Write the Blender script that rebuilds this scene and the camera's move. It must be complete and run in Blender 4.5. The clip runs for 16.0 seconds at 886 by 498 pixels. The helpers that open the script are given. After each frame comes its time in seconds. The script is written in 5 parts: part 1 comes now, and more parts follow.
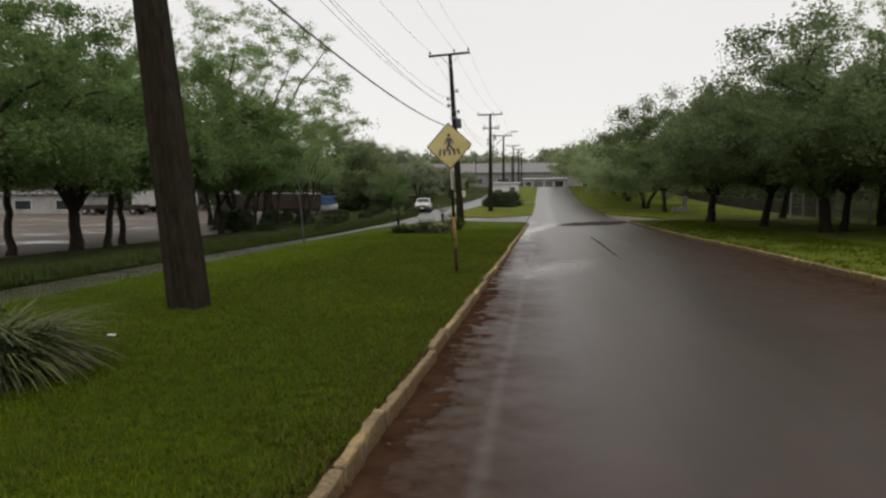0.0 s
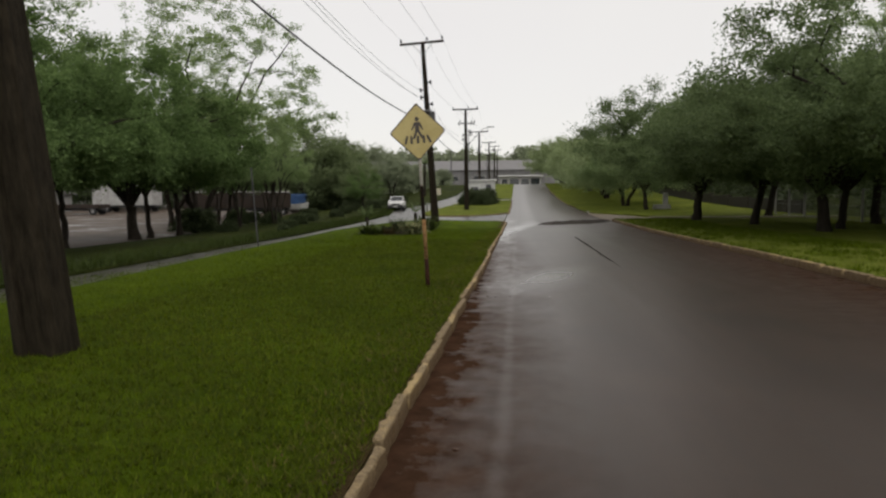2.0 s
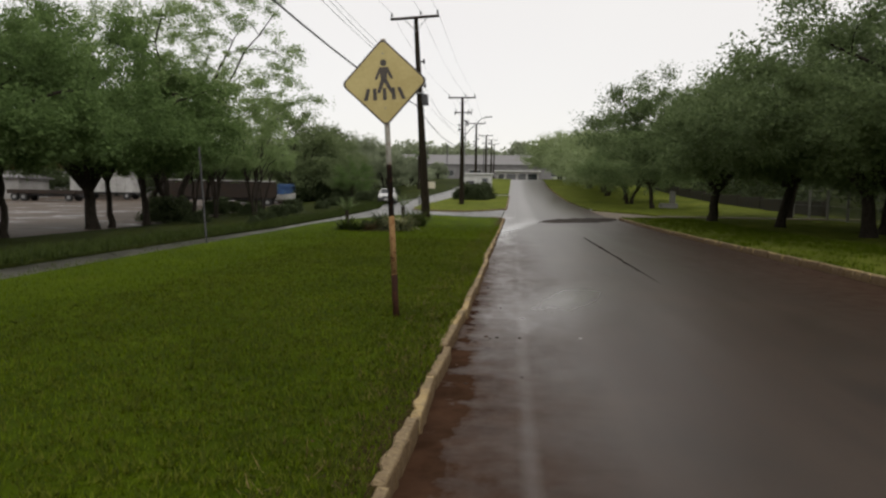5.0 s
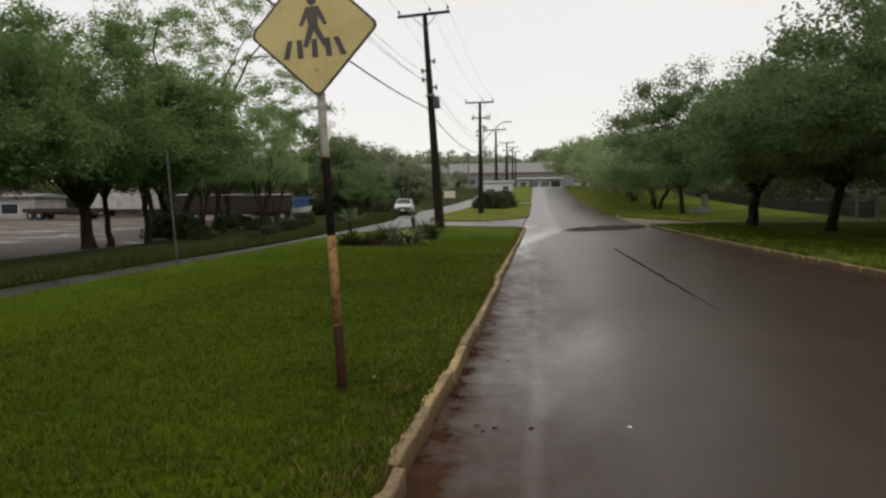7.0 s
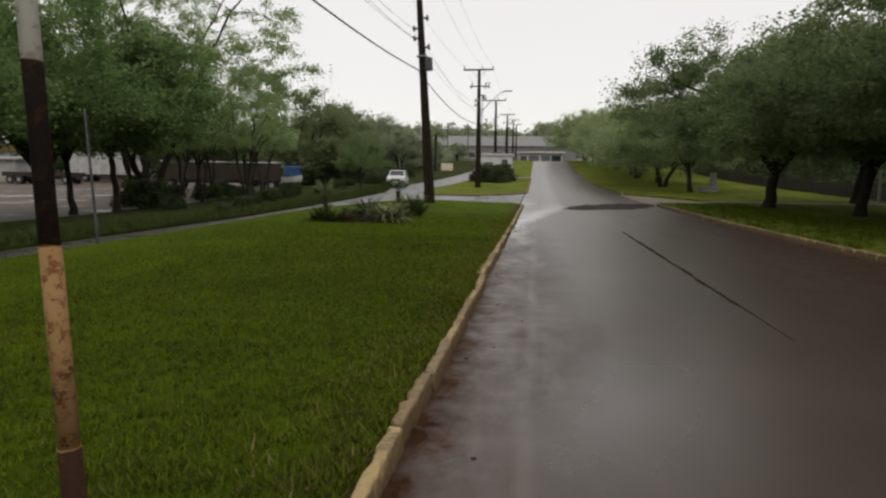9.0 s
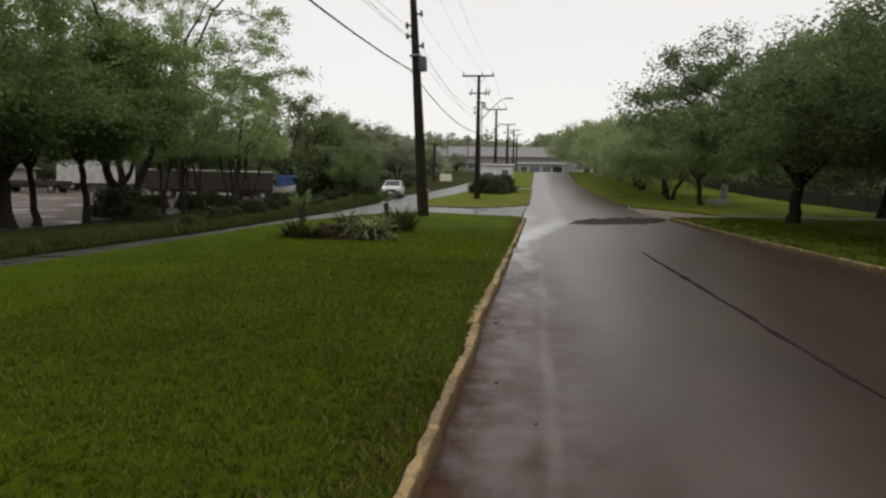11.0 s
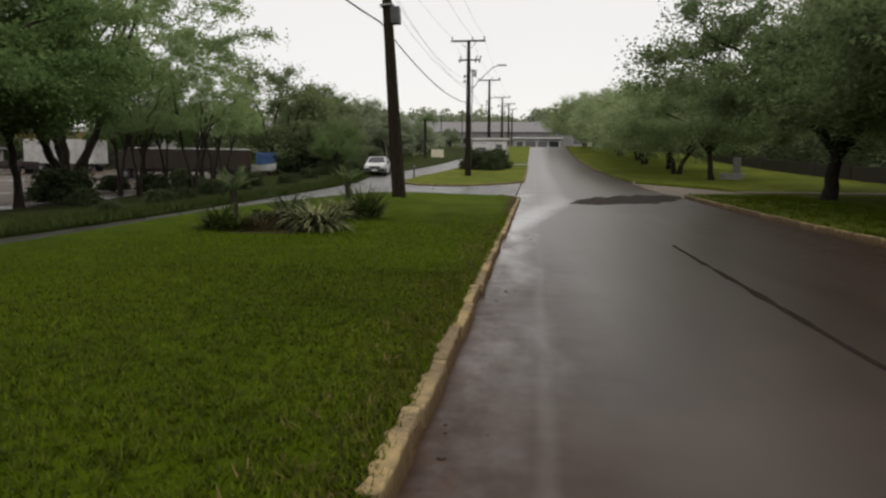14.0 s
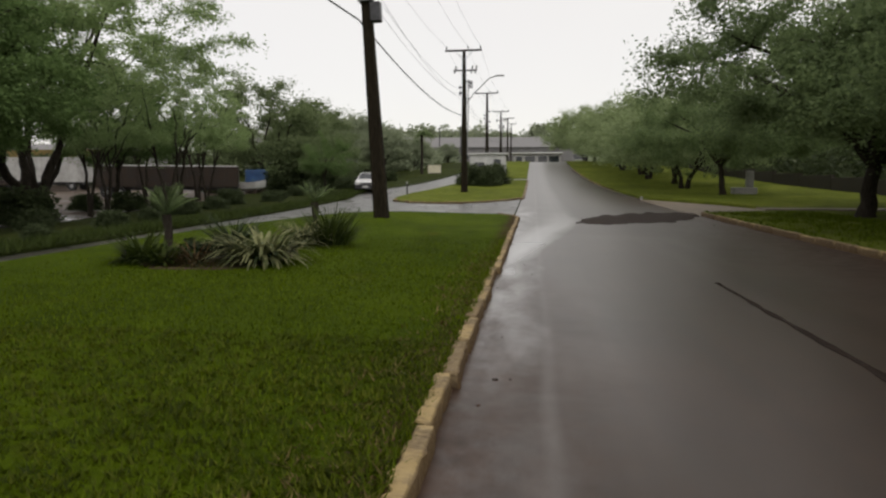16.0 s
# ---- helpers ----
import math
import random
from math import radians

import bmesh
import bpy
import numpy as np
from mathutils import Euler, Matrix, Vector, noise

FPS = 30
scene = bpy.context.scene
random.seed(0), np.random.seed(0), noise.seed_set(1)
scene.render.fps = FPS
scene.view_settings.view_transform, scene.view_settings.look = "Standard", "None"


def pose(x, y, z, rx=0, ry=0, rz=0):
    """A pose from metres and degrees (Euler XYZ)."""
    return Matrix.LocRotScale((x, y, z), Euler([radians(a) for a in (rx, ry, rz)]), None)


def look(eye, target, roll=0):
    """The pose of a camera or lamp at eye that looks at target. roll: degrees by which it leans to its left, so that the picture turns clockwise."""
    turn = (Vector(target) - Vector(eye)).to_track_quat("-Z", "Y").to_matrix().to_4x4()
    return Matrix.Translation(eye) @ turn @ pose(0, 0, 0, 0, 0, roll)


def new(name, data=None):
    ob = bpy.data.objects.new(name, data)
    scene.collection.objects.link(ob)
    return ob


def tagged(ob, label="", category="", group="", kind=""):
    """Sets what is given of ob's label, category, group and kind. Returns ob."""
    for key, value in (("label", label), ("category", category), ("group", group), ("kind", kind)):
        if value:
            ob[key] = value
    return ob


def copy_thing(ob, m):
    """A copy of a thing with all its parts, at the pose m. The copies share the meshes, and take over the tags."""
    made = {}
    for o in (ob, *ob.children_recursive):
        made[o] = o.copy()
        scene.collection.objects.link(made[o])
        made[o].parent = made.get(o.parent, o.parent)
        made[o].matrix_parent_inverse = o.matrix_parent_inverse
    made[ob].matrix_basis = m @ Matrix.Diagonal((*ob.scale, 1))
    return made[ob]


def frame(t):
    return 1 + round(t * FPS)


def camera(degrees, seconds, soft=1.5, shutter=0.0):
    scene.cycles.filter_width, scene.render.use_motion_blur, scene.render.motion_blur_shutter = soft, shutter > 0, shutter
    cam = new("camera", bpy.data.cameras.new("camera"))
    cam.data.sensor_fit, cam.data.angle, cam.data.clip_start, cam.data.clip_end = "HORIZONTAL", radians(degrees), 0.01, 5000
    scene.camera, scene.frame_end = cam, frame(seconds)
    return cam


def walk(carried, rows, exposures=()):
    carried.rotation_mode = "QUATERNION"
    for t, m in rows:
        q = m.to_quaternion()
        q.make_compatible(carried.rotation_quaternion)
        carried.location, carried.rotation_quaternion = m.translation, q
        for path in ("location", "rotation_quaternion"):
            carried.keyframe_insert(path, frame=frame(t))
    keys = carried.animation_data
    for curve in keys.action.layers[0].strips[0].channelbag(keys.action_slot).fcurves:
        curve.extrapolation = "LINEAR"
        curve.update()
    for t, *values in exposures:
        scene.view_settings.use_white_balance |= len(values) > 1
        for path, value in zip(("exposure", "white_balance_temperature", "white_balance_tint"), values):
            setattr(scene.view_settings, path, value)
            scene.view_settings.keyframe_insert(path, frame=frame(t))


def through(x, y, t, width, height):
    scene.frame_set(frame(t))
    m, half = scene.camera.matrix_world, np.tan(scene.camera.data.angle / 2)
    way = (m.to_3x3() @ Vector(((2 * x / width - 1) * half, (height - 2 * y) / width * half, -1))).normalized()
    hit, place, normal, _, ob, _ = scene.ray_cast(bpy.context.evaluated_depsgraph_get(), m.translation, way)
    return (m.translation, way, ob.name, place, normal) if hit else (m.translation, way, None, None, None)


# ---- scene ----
# ---- camera ----
cam = camera(65.8, 16.0, soft=2.4)
METRES, EYE, TILT, LEAN, TURN = 21.6, 1.472, 0.785, -4.419, 8.6
ROWS = [
    (0.0, 0.0, 0.0, 0.0, -0.36, -4.57, 4.56),
    (0.5, -0.0014, 0.0278, 0.0002, -1.85, -3.89, 3.88),
    (1.0, 0.0, 0.0591, 0.0001, -3.03, -4.54, 3.04),
    (1.5, 0.0018, 0.0878, -0.0001, -2.48, -4.89, 3.55),
    (2.0, 0.0068, 0.1168, -0.001, -2.41, -4.91, 4.8),
    (2.5, 0.0077, 0.1458, -0.0013, -2.01, -6.83, 4.0),
    (3.0, 0.011, 0.1756, -0.002, -2.16, -7.65, 4.24),
    (3.5, 0.011, 0.204, -0.003, -1.99, -7.85, 4.08),
    (4.0, 0.0155, 0.2335, -0.004, 0.2, -5.21, 4.47),
    (4.5, 0.0178, 0.2626, -0.0061, -2.94, -5.52, 3.33),
    (7.0, 0.0464, 0.4108, -0.012, -0.84, -4.45, 4.88),
    (7.5, 0.053, 0.4431, -0.0124, -0.93, -6.23, 2.68),
    (8.0, 0.0588, 0.4732, -0.013, 0.07, -7.53, 6.05),
    (8.5, 0.0632, 0.5057, -0.0138, -0.82, -7.29, 3.84),
    (11.0, 0.0783, 0.6629, -0.0167, -0.83, -5.84, 3.26),
    (11.5, 0.086, 0.6927, -0.0171, 1.97, -6.77, 5.07),
    (12.0, 0.0893, 0.722, -0.0186, 0.5, -7.48, 4.72),
    (12.5, 0.095, 0.7551, -0.019, 0.98, -5.22, 5.78),
    (13.0, 0.0968, 0.7886, -0.0208, -1.18, -7.4, 3.96),
    (13.5, 0.1042, 0.8206, -0.022, 0.68, -7.78, 5.4),
    (14.0, 0.1074, 0.8536, -0.0228, -1.18, -7.78, 3.89),
    (14.5, 0.1133, 0.8848, -0.0239, -0.56, -4.74, 5.87),
    (15.0, 0.1157, 0.9183, -0.0251, -1.78, -6.76, 4.13),
    (15.5, 0.1231, 0.9499, -0.0252, 0.16, -6.23, 4.78),
    (16.0, 0.1262, 0.9858, -0.0259, -1.19, -6.46, 4.29),
]
walk(cam, [(t, pose(0, 0, EYE, TILT, LEAN, TURN) @ pose(METRES * x, METRES * y, METRES * z, 90 + pitch, roll, yaw)) for t, x, y, z, yaw, pitch, roll in ROWS],
     exposures=[(0.0, -0.02), (3.0, -0.05), (4.5, 0.04), (8.5, 0.0), (11.0, 0.02), (16.0, 0.03)])

# ---- world and light: bright overcast sky after rain ----
scene.view_settings.exposure = 0.0
world = bpy.data.worlds.new("overcast")
scene.world = world
world.use_nodes = True
wn, wl = world.node_tree.nodes, world.node_tree.links
wn.clear()
w_out = wn.new("ShaderNodeOutputWorld")
w_sum = wn.new("ShaderNodeAddShader")
w_sky = wn.new("ShaderNodeTexSky")
w_sky.sky_type, w_sky.sun_disc, w_sky.sun_elevation, w_sky.sun_rotation = "NISHITA", False, radians(49), radians(141)
w_bg1 = wn.new("ShaderNodeBackground")
w_bg1.inputs["Strength"].default_value = 0.02
w_bg2 = wn.new("ShaderNodeBackground")
w_bg2.inputs["Strength"].default_value = 0.84
w_tc = wn.new("ShaderNodeTexCoord")
w_no = wn.new("ShaderNodeTexNoise")
w_no.inputs["Scale"].default_value, w_no.inputs["Detail"].default_value = 1.6, 3.0
w_cr = wn.new("ShaderNodeValToRGB")
w_cr.color_ramp.elements[0].position, w_cr.color_ramp.elements[0].color = 0.3, (0.95, 0.895, 0.86, 1)
w_cr.color_ramp.elements[1].position, w_cr.color_ramp.elements[1].color = 0.7, (1.0, 0.955, 0.895, 1)
wl.new(w_tc.outputs["Generated"], w_no.inputs["Vector"])
wl.new(w_no.outputs["Fac"], w_cr.inputs["Fac"])
wl.new(w_cr.outputs["Color"], w_bg2.inputs["Color"])
wl.new(w_sky.outputs["Color"], w_bg1.inputs["Color"])
wl.new(w_bg1.outputs[0], w_sum.inputs[0])
wl.new(w_bg2.outputs[0], w_sum.inputs[1])
wl.new(w_sum.outputs[0], w_out.inputs["Surface"])
sun = new("sun", bpy.data.lights.new("sun", "SUN"))
sun.data.energy, sun.data.angle, sun.data.color = 1.0, radians(70), (1.0, 0.95, 0.88)
sun.matrix_world = look((0, 0, 30), (-6, 7.5, 19))


# ---- materials ----
class Nodes:
    """A material's node tree, with short calls."""

    def __init__(self, name):
        self.mat = bpy.data.materials.new(name)
        self.mat.use_nodes = True
        self.n, self.l = self.mat.node_tree.nodes, self.mat.node_tree.links
        self.bsdf = self.n["Principled BSDF"]
        self.coord = self.n.new("ShaderNodeTexCoord").outputs["Object"]

    def put(self, value, socket):
        if hasattr(value, "is_linked"):
            self.l.new(value, socket)
        else:
            socket.default_value = value

    def stretch(self, sx, sy, sz, source=None):
        m = self.n.new("ShaderNodeMapping")
        self.l.new(source or self.coord, m.inputs["Vector"])
        m.inputs["Scale"].default_value = (sx, sy, sz)
        return m.outputs["Vector"]

    def noise(self, scale, detail=4.0, rough=0.55, vector=None):
        t = self.n.new("ShaderNodeTexNoise")
        t.inputs["Scale"].default_value, t.inputs["Detail"].default_value, t.inputs["Roughness"].default_value = scale, detail, rough
        self.l.new(vector or self.coord, t.inputs["Vector"])
        return t.outputs["Fac"]

    def ramp(self, value, stops):
        r = self.n.new("ShaderNodeValToRGB")
        e = r.color_ramp.elements
        while len(e) < len(stops):
            e.new(0.5)
        for el, (p, c) in zip(e, stops):
            el.position, el.color = p, (*c, 1) if len(c) == 3 else c
        self.put(value, r.inputs["Fac"])
        return r.outputs["Color"]

    def range(self, value, a, b, c=0.0, d=1.0):
        r = self.n.new("ShaderNodeMapRange")
        self.put(value, r.inputs["Value"])
        for k, v in zip(("From Min", "From Max", "To Min", "To Max"), (a, b, c, d)):
            r.inputs[k].default_value = v
        return r.outputs["Result"]

    def mix(self, fac, a, b, kind="MIX"):
        m = self.n.new("ShaderNodeMix")
        m.data_type, m.blend_type = "RGBA", kind
        self.put(fac, m.inputs[0])
        self.put(a if hasattr(a, "is_linked") else (*a, 1), m.inputs[6])
        self.put(b if hasattr(b, "is_linked") else (*b, 1), m.inputs[7])
        return m.outputs[2]

    def math(self, op, a, b=0.0):
        m = self.n.new("ShaderNodeMath")
        m.operation = op
        self.put(a, m.inputs[0])
        self.put(b, m.inputs[1])
        return m.outputs[0]

    def axis(self, k, source=None):
        s = self.n.new("ShaderNodeSeparateXYZ")
        self.l.new(source or self.coord, s.inputs[0])
        return s.outputs[k]

    def island(self):
        return self.n.new("ShaderNodeNewGeometry").outputs["Random Per Island"]

    def piece(self):
        return self.n.new("ShaderNodeObjectInfo").outputs["Random"]

    def bump(self, height, strength, distance=0.01):
        b = self.n.new("ShaderNodeBump")
        b.inputs["Strength"].default_value, b.inputs["Distance"].default_value = strength, distance
        self.put(height, b.inputs["Height"])
        self.l.new(b.outputs["Normal"], self.bsdf.inputs["Normal"])

    def done(self, color, rough=0.7, metal=0.0, spec=0.5):
        self.put(color if hasattr(color, "is_linked") else (*color, 1), self.bsdf.inputs["Base Color"])
        self.put(rough, self.bsdf.inputs["Roughness"])
        self.bsdf.inputs["Metallic"].default_value = metal
        self.bsdf.inputs["Specular IOR Level"].default_value = spec
        return self.mat


def simple(name, a, b, scale=6.0, rough=0.6, metal=0.0, bump=0.2, spec=0.5):
    """Two tones of one colour in coarse and fine noise, with slight relief."""
    k = Nodes(name)
    coarse, fine = k.noise(scale), k.noise(scale * 9, 3)
    both = k.math("ADD", k.math("MULTIPLY", coarse, 0.65), k.math("MULTIPLY", fine, 0.35))
    k.bump(fine, bump)
    return k.done(k.ramp(both, ((0.35, a), (0.65, b))), k.range(coarse, 0.3, 0.7, rough - 0.1, rough + 0.1), metal, spec)


TRACK = -0.28


def asphalt_material():
    k = Nodes("wet_asphalt")
    grain, mid, broad = k.noise(90, 3, 0.7), k.noise(1.6, 5, 0.6), k.noise(0.22, 3)
    streak = k.noise(1.0, 4, 0.6, k.stretch(2.6, 0.05, 1))
    tone = k.math("ADD", k.math("MULTIPLY", mid, 0.45), k.math("MULTIPLY", streak, 0.55))
    base = k.ramp(tone, ((0.32, (0.026, 0.0145, 0.0085)), (0.68, (0.042, 0.0250, 0.0160))))
    base = k.mix(k.range(grain, 0.45, 0.75), base, (0.050, 0.034, 0.026))
    base = k.mix(k.range(k.noise(0.55, 5, 0.6, k.stretch(1, 0.5, 1)), 0.52, 0.66, 0.0, 0.45), base, (0.013, 0.0085, 0.0065))
    worn_lines = k.math("ADD", k.math("MULTIPLY", k.noise(1.0, 5, 0.65, k.stretch(7, 0.12, 1)), 0.6), k.math("MULTIPLY", k.noise(6, 5, 0.7), 0.4))
    base = k.mix(k.range(worn_lines, 0.36, 0.64, 0.5, 0.0), base, (0.016, 0.0098, 0.0066))
    base = k.mix(k.range(k.noise(0.35, 5, 0.65), 0.50, 0.68, 0.0, 0.5), base, (0.058, 0.038, 0.027))
    # red earth washed against both kerbs, with a ragged rim
    x, y = k.axis(0), k.axis(1)
    ragged = k.math("ADD", k.math("MULTIPLY", k.math("SUBTRACT", k.noise(0.9, 6, 0.65), 0.5), 1.1), k.math("MULTIPLY", k.math("SUBTRACT", k.noise(0.12, 2), 0.5), 1.0))
    near = k.math("ADD", x, ragged)
    left = k.math("MULTIPLY", k.range(y, 25, 33, 1.0, 0.22), k.math("MAXIMUM", k.range(near, -1.0, 0.35, 0.75, 0.0), k.range(k.math("ADD", x, k.math("MULTIPLY", k.math("SUBTRACT", k.noise(2.4, 5, 0.65, k.stretch(1, 0.4, 1)), 0.5), 0.8)), -0.95, -0.36, 1.0, 0.0)))
    right = k.range(near, 3.0, 5.4, 0.0, 0.62)
    earth = k.math("MULTIPLY", k.math("MAXIMUM", left, right), k.range(k.noise(3.5, 5, 0.6), 0.3, 0.6, 0.55, 1.0))
    base = k.mix(earth, base, k.ramp(k.noise(4, 6, 0.6), ((0.3, (0.028, 0.0145, 0.0085)), (0.7, (0.070, 0.038, 0.023)))))
    # pale worn wheel line beside the lawn kerb
    line_off = k.math("ABSOLUTE", k.math("SUBTRACT", k.math("ADD", x, k.math("MULTIPLY", k.noise(0.3, 2), 0.12)), TRACK))
    worn = k.math("MULTIPLY", k.range(line_off, 0.015, 0.075, 1.0, 0.0), k.range(k.noise(0.6, 4, 0.6, k.stretch(1, 0.3, 1)), 0.35, 0.6, 0.35, 1.0))
    base = k.mix(k.math("MULTIPLY", worn, 0.6), base, (0.105, 0.090, 0.082))
    # films of water, where the surface dips: by the lawn kerb, and before the mound
    wob = k.math("MULTIPLY", k.math("SUBTRACT", k.noise(0.8, 5, 0.6, k.stretch(1, 0.45, 1)), 0.5), 1.5)
    reach = k.math("ADD", x, k.math("ADD", wob, k.range(y, 18.0, 22.0, -0.30, 0.35)))
    pool = k.math("MULTIPLY", k.range(reach, -0.75, 0.0, 1.0, 0.0), k.math("MULTIPLY", k.range(y, 11.0, 14.5), k.range(y, 50, 56, 1.0, 0.0)))
    pool = k.math("MULTIPLY", pool, k.range(k.noise(2.2, 5, 0.6, k.stretch(1, 0.3, 1)), 0.36, 0.6, 0.2, 0.9))
    slant = k.math("ADD", k.math("SUBTRACT", y, k.math("MULTIPLY", x, 1.6)), wob)
    rim = k.math("ADD", k.range(y, 30.4, 45.0, -1.15, 1.05), k.math("MULTIPLY", wob, 0.35))
    wide = k.math("MULTIPLY", k.range(k.math("SUBTRACT", x, rim), -0.3, 0.12, 1.0, 0.0), k.range(y, 42, 51, 1.0, 0.30))
    film = k.math("MULTIPLY", wide, k.range(k.math("SUBTRACT", x, rim), -1.25, -0.65, 0.12, 1.0))
    wide = k.math("MAXIMUM", wide, k.range(y, 46, 70, 0.0, 0.5))
    fan = k.math("MULTIPLY", k.range(slant, 13.0, 15.5), k.range(slant, 15.6, 17.6, 0.7, 0.0))
    fan = k.math("MULTIPLY", fan, k.range(x, 0.2, 1.7, 1.0, 0.0))
    sheen = k.math("MULTIPLY", k.range(k.noise(0.5, 4, 0.55, k.stretch(1.6, 0.10, 1)), 0.45, 0.75), 0.16)
    water = k.math("MAXIMUM", k.math("MAXIMUM", sheen, fan), k.math("MAXIMUM", pool, wide))
    water = k.math("MULTIPLY", water, k.range(earth, 0.15, 1.0, 1.0, 0.2))
    rough = k.math("ADD", k.math("MULTIPLY", k.range(water, 0.0, 0.9, 0.34, 0.18), k.range(y, 30, 70, 1.0, 0.85)), k.math("MULTIPLY", earth, 0.25))
    rough = k.math("MAXIMUM", rough, k.range(y, 26, 40, 0.0, 0.34))
    relief = k.math("MULTIPLY", k.math("ADD", grain, k.math("MULTIPLY", mid, 0.3)), k.range(water, 0.0, 0.7, 1.0, 0.05))
    k.bump(relief, 0.16, 0.006)
    k.done(base, rough, 0.0, 0.5)
    k.put(k.math("MULTIPLY", k.math("MAXIMUM", film, k.math("MULTIPLY", pool, k.range(y, 20, 28))), k.range(y, 70, 120, 0.95, 0.3)), k.bsdf.inputs["Coat Weight"])
    k.bsdf.inputs["Coat Roughness"].default_value = 0.3
    k.put(k.math("ADD", k.range(k.math("SUBTRACT", water, k.math("MULTIPLY", earth, 0.7)), -0.4, 0.7, 0.0, 0.54), k.range(y, 16, 60, 0.0, 0.85)), k.bsdf.inputs["Specular IOR Level"])
    return k.mat


def grass_material(name, dark, mid, light, bare, soil=False):
    k = Nodes(name)
    broad, patch, tuft, fine = k.noise(0.16, 4, 0.6), k.noise(1.3, 5, 0.65), k.noise(9, 4, 0.7), k.noise(70, 3, 0.7)
    tone = k.math("ADD", k.math("ADD", k.math("MULTIPLY", broad, 0.32), k.math("MULTIPLY", patch, 0.25)), k.math("ADD", k.math("MULTIPLY", tuft, 0.25), k.math("MULTIPLY", fine, 0.18)))
    c = k.ramp(tone, ((0.38, dark), (0.5, mid), (0.61, light)))
    c = k.mix(k.math("MULTIPLY", k.range(k.noise(0.8, 6, 0.7), 0.60, 0.74), 0.6), c, bare)
    if soil:
        rim = k.math("ADD", k.axis(0), k.math("MULTIPLY", k.math("SUBTRACT", k.noise(1.6, 6, 0.7), 0.5), 0.7))
        c = k.mix(k.math("MULTIPLY", k.range(k.noise(3.2, 5, 0.75), 0.58, 0.72), 0.45), c, dark)
        c = k.mix(k.math("MULTIPLY", k.range(rim, -1.42, -1.16), 0.9), c, k.ramp(k.noise(20, 4), ((0.3, (0.03, 0.016, 0.008)), (0.7, (0.075, 0.045, 0.022)))))
    k.bump(k.math("ADD", k.math("MULTIPLY", tuft, 0.7), fine), 0.9, 0.04)
    return k.done(c, 0.9, 0.0, 0.06)


def leaf_material(name, dark, light, through=0.35, patch=0.25):
    k = Nodes(name)
    c = k.mix(k.island(), dark, light)
    c = k.mix(k.range(k.noise(0.5, 3), 0.35, 0.65, 0.0, patch), c, dark)
    out = [x for x in k.n if x.type == "OUTPUT_MATERIAL"][0]
    thin = k.n.new("ShaderNodeBsdfTranslucent")
    both = k.n.new("ShaderNodeMixShader")
    both.inputs[0].default_value = through
    k.l.new(c, thin.inputs["Color"])
    k.l.new(k.bsdf.outputs[0], both.inputs[1])
    k.l.new(thin.outputs[0], both.inputs[2])
    k.l.new(both.outputs[0], out.inputs["Surface"])
    return k.done(c, 0.6, 0.0, 0.12)


def bark_material(name, a, b):
    k = Nodes(name)
    ridge = k.noise(5, 6, 0.7, k.stretch(4, 4, 0.8))
    k.bump(ridge, 0.8, 0.03)
    return k.done(k.ramp(ridge, ((0.3, a), (0.7, b))), 0.85, 0.0, 0.07)


def kerb_material():
    k = Nodes("worn_yellow_kerb")
    wear, fine = k.noise(5, 6, 0.7), k.noise(38, 4, 0.7)
    paint = k.ramp(k.noise(3, 4), ((0.3, (0.27, 0.19, 0.08)), (0.7, (0.46, 0.355, 0.185))))
    bare = k.ramp(fine, ((0.3, (0.10, 0.070, 0.04)), (0.7, (0.27, 0.205, 0.115))))
    m = k.range(k.math("ADD", wear, k.math("MULTIPLY", k.piece(), 0.20)), 0.46, 0.62)
    c = k.mix(m, paint, bare)
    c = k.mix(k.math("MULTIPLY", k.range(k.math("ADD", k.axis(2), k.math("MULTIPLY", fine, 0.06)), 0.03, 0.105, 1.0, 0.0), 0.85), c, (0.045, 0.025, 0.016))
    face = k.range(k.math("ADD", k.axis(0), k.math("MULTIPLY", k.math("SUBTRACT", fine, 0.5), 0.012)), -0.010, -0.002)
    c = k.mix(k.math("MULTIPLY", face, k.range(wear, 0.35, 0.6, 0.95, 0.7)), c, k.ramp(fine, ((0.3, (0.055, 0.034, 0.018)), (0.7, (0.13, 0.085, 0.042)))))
    k.bump(k.math("ADD", wear, k.math("MULTIPLY", fine, 0.5)), 0.6, 0.012)
    return k.done(c, 0.75, 0.0, 0.15)


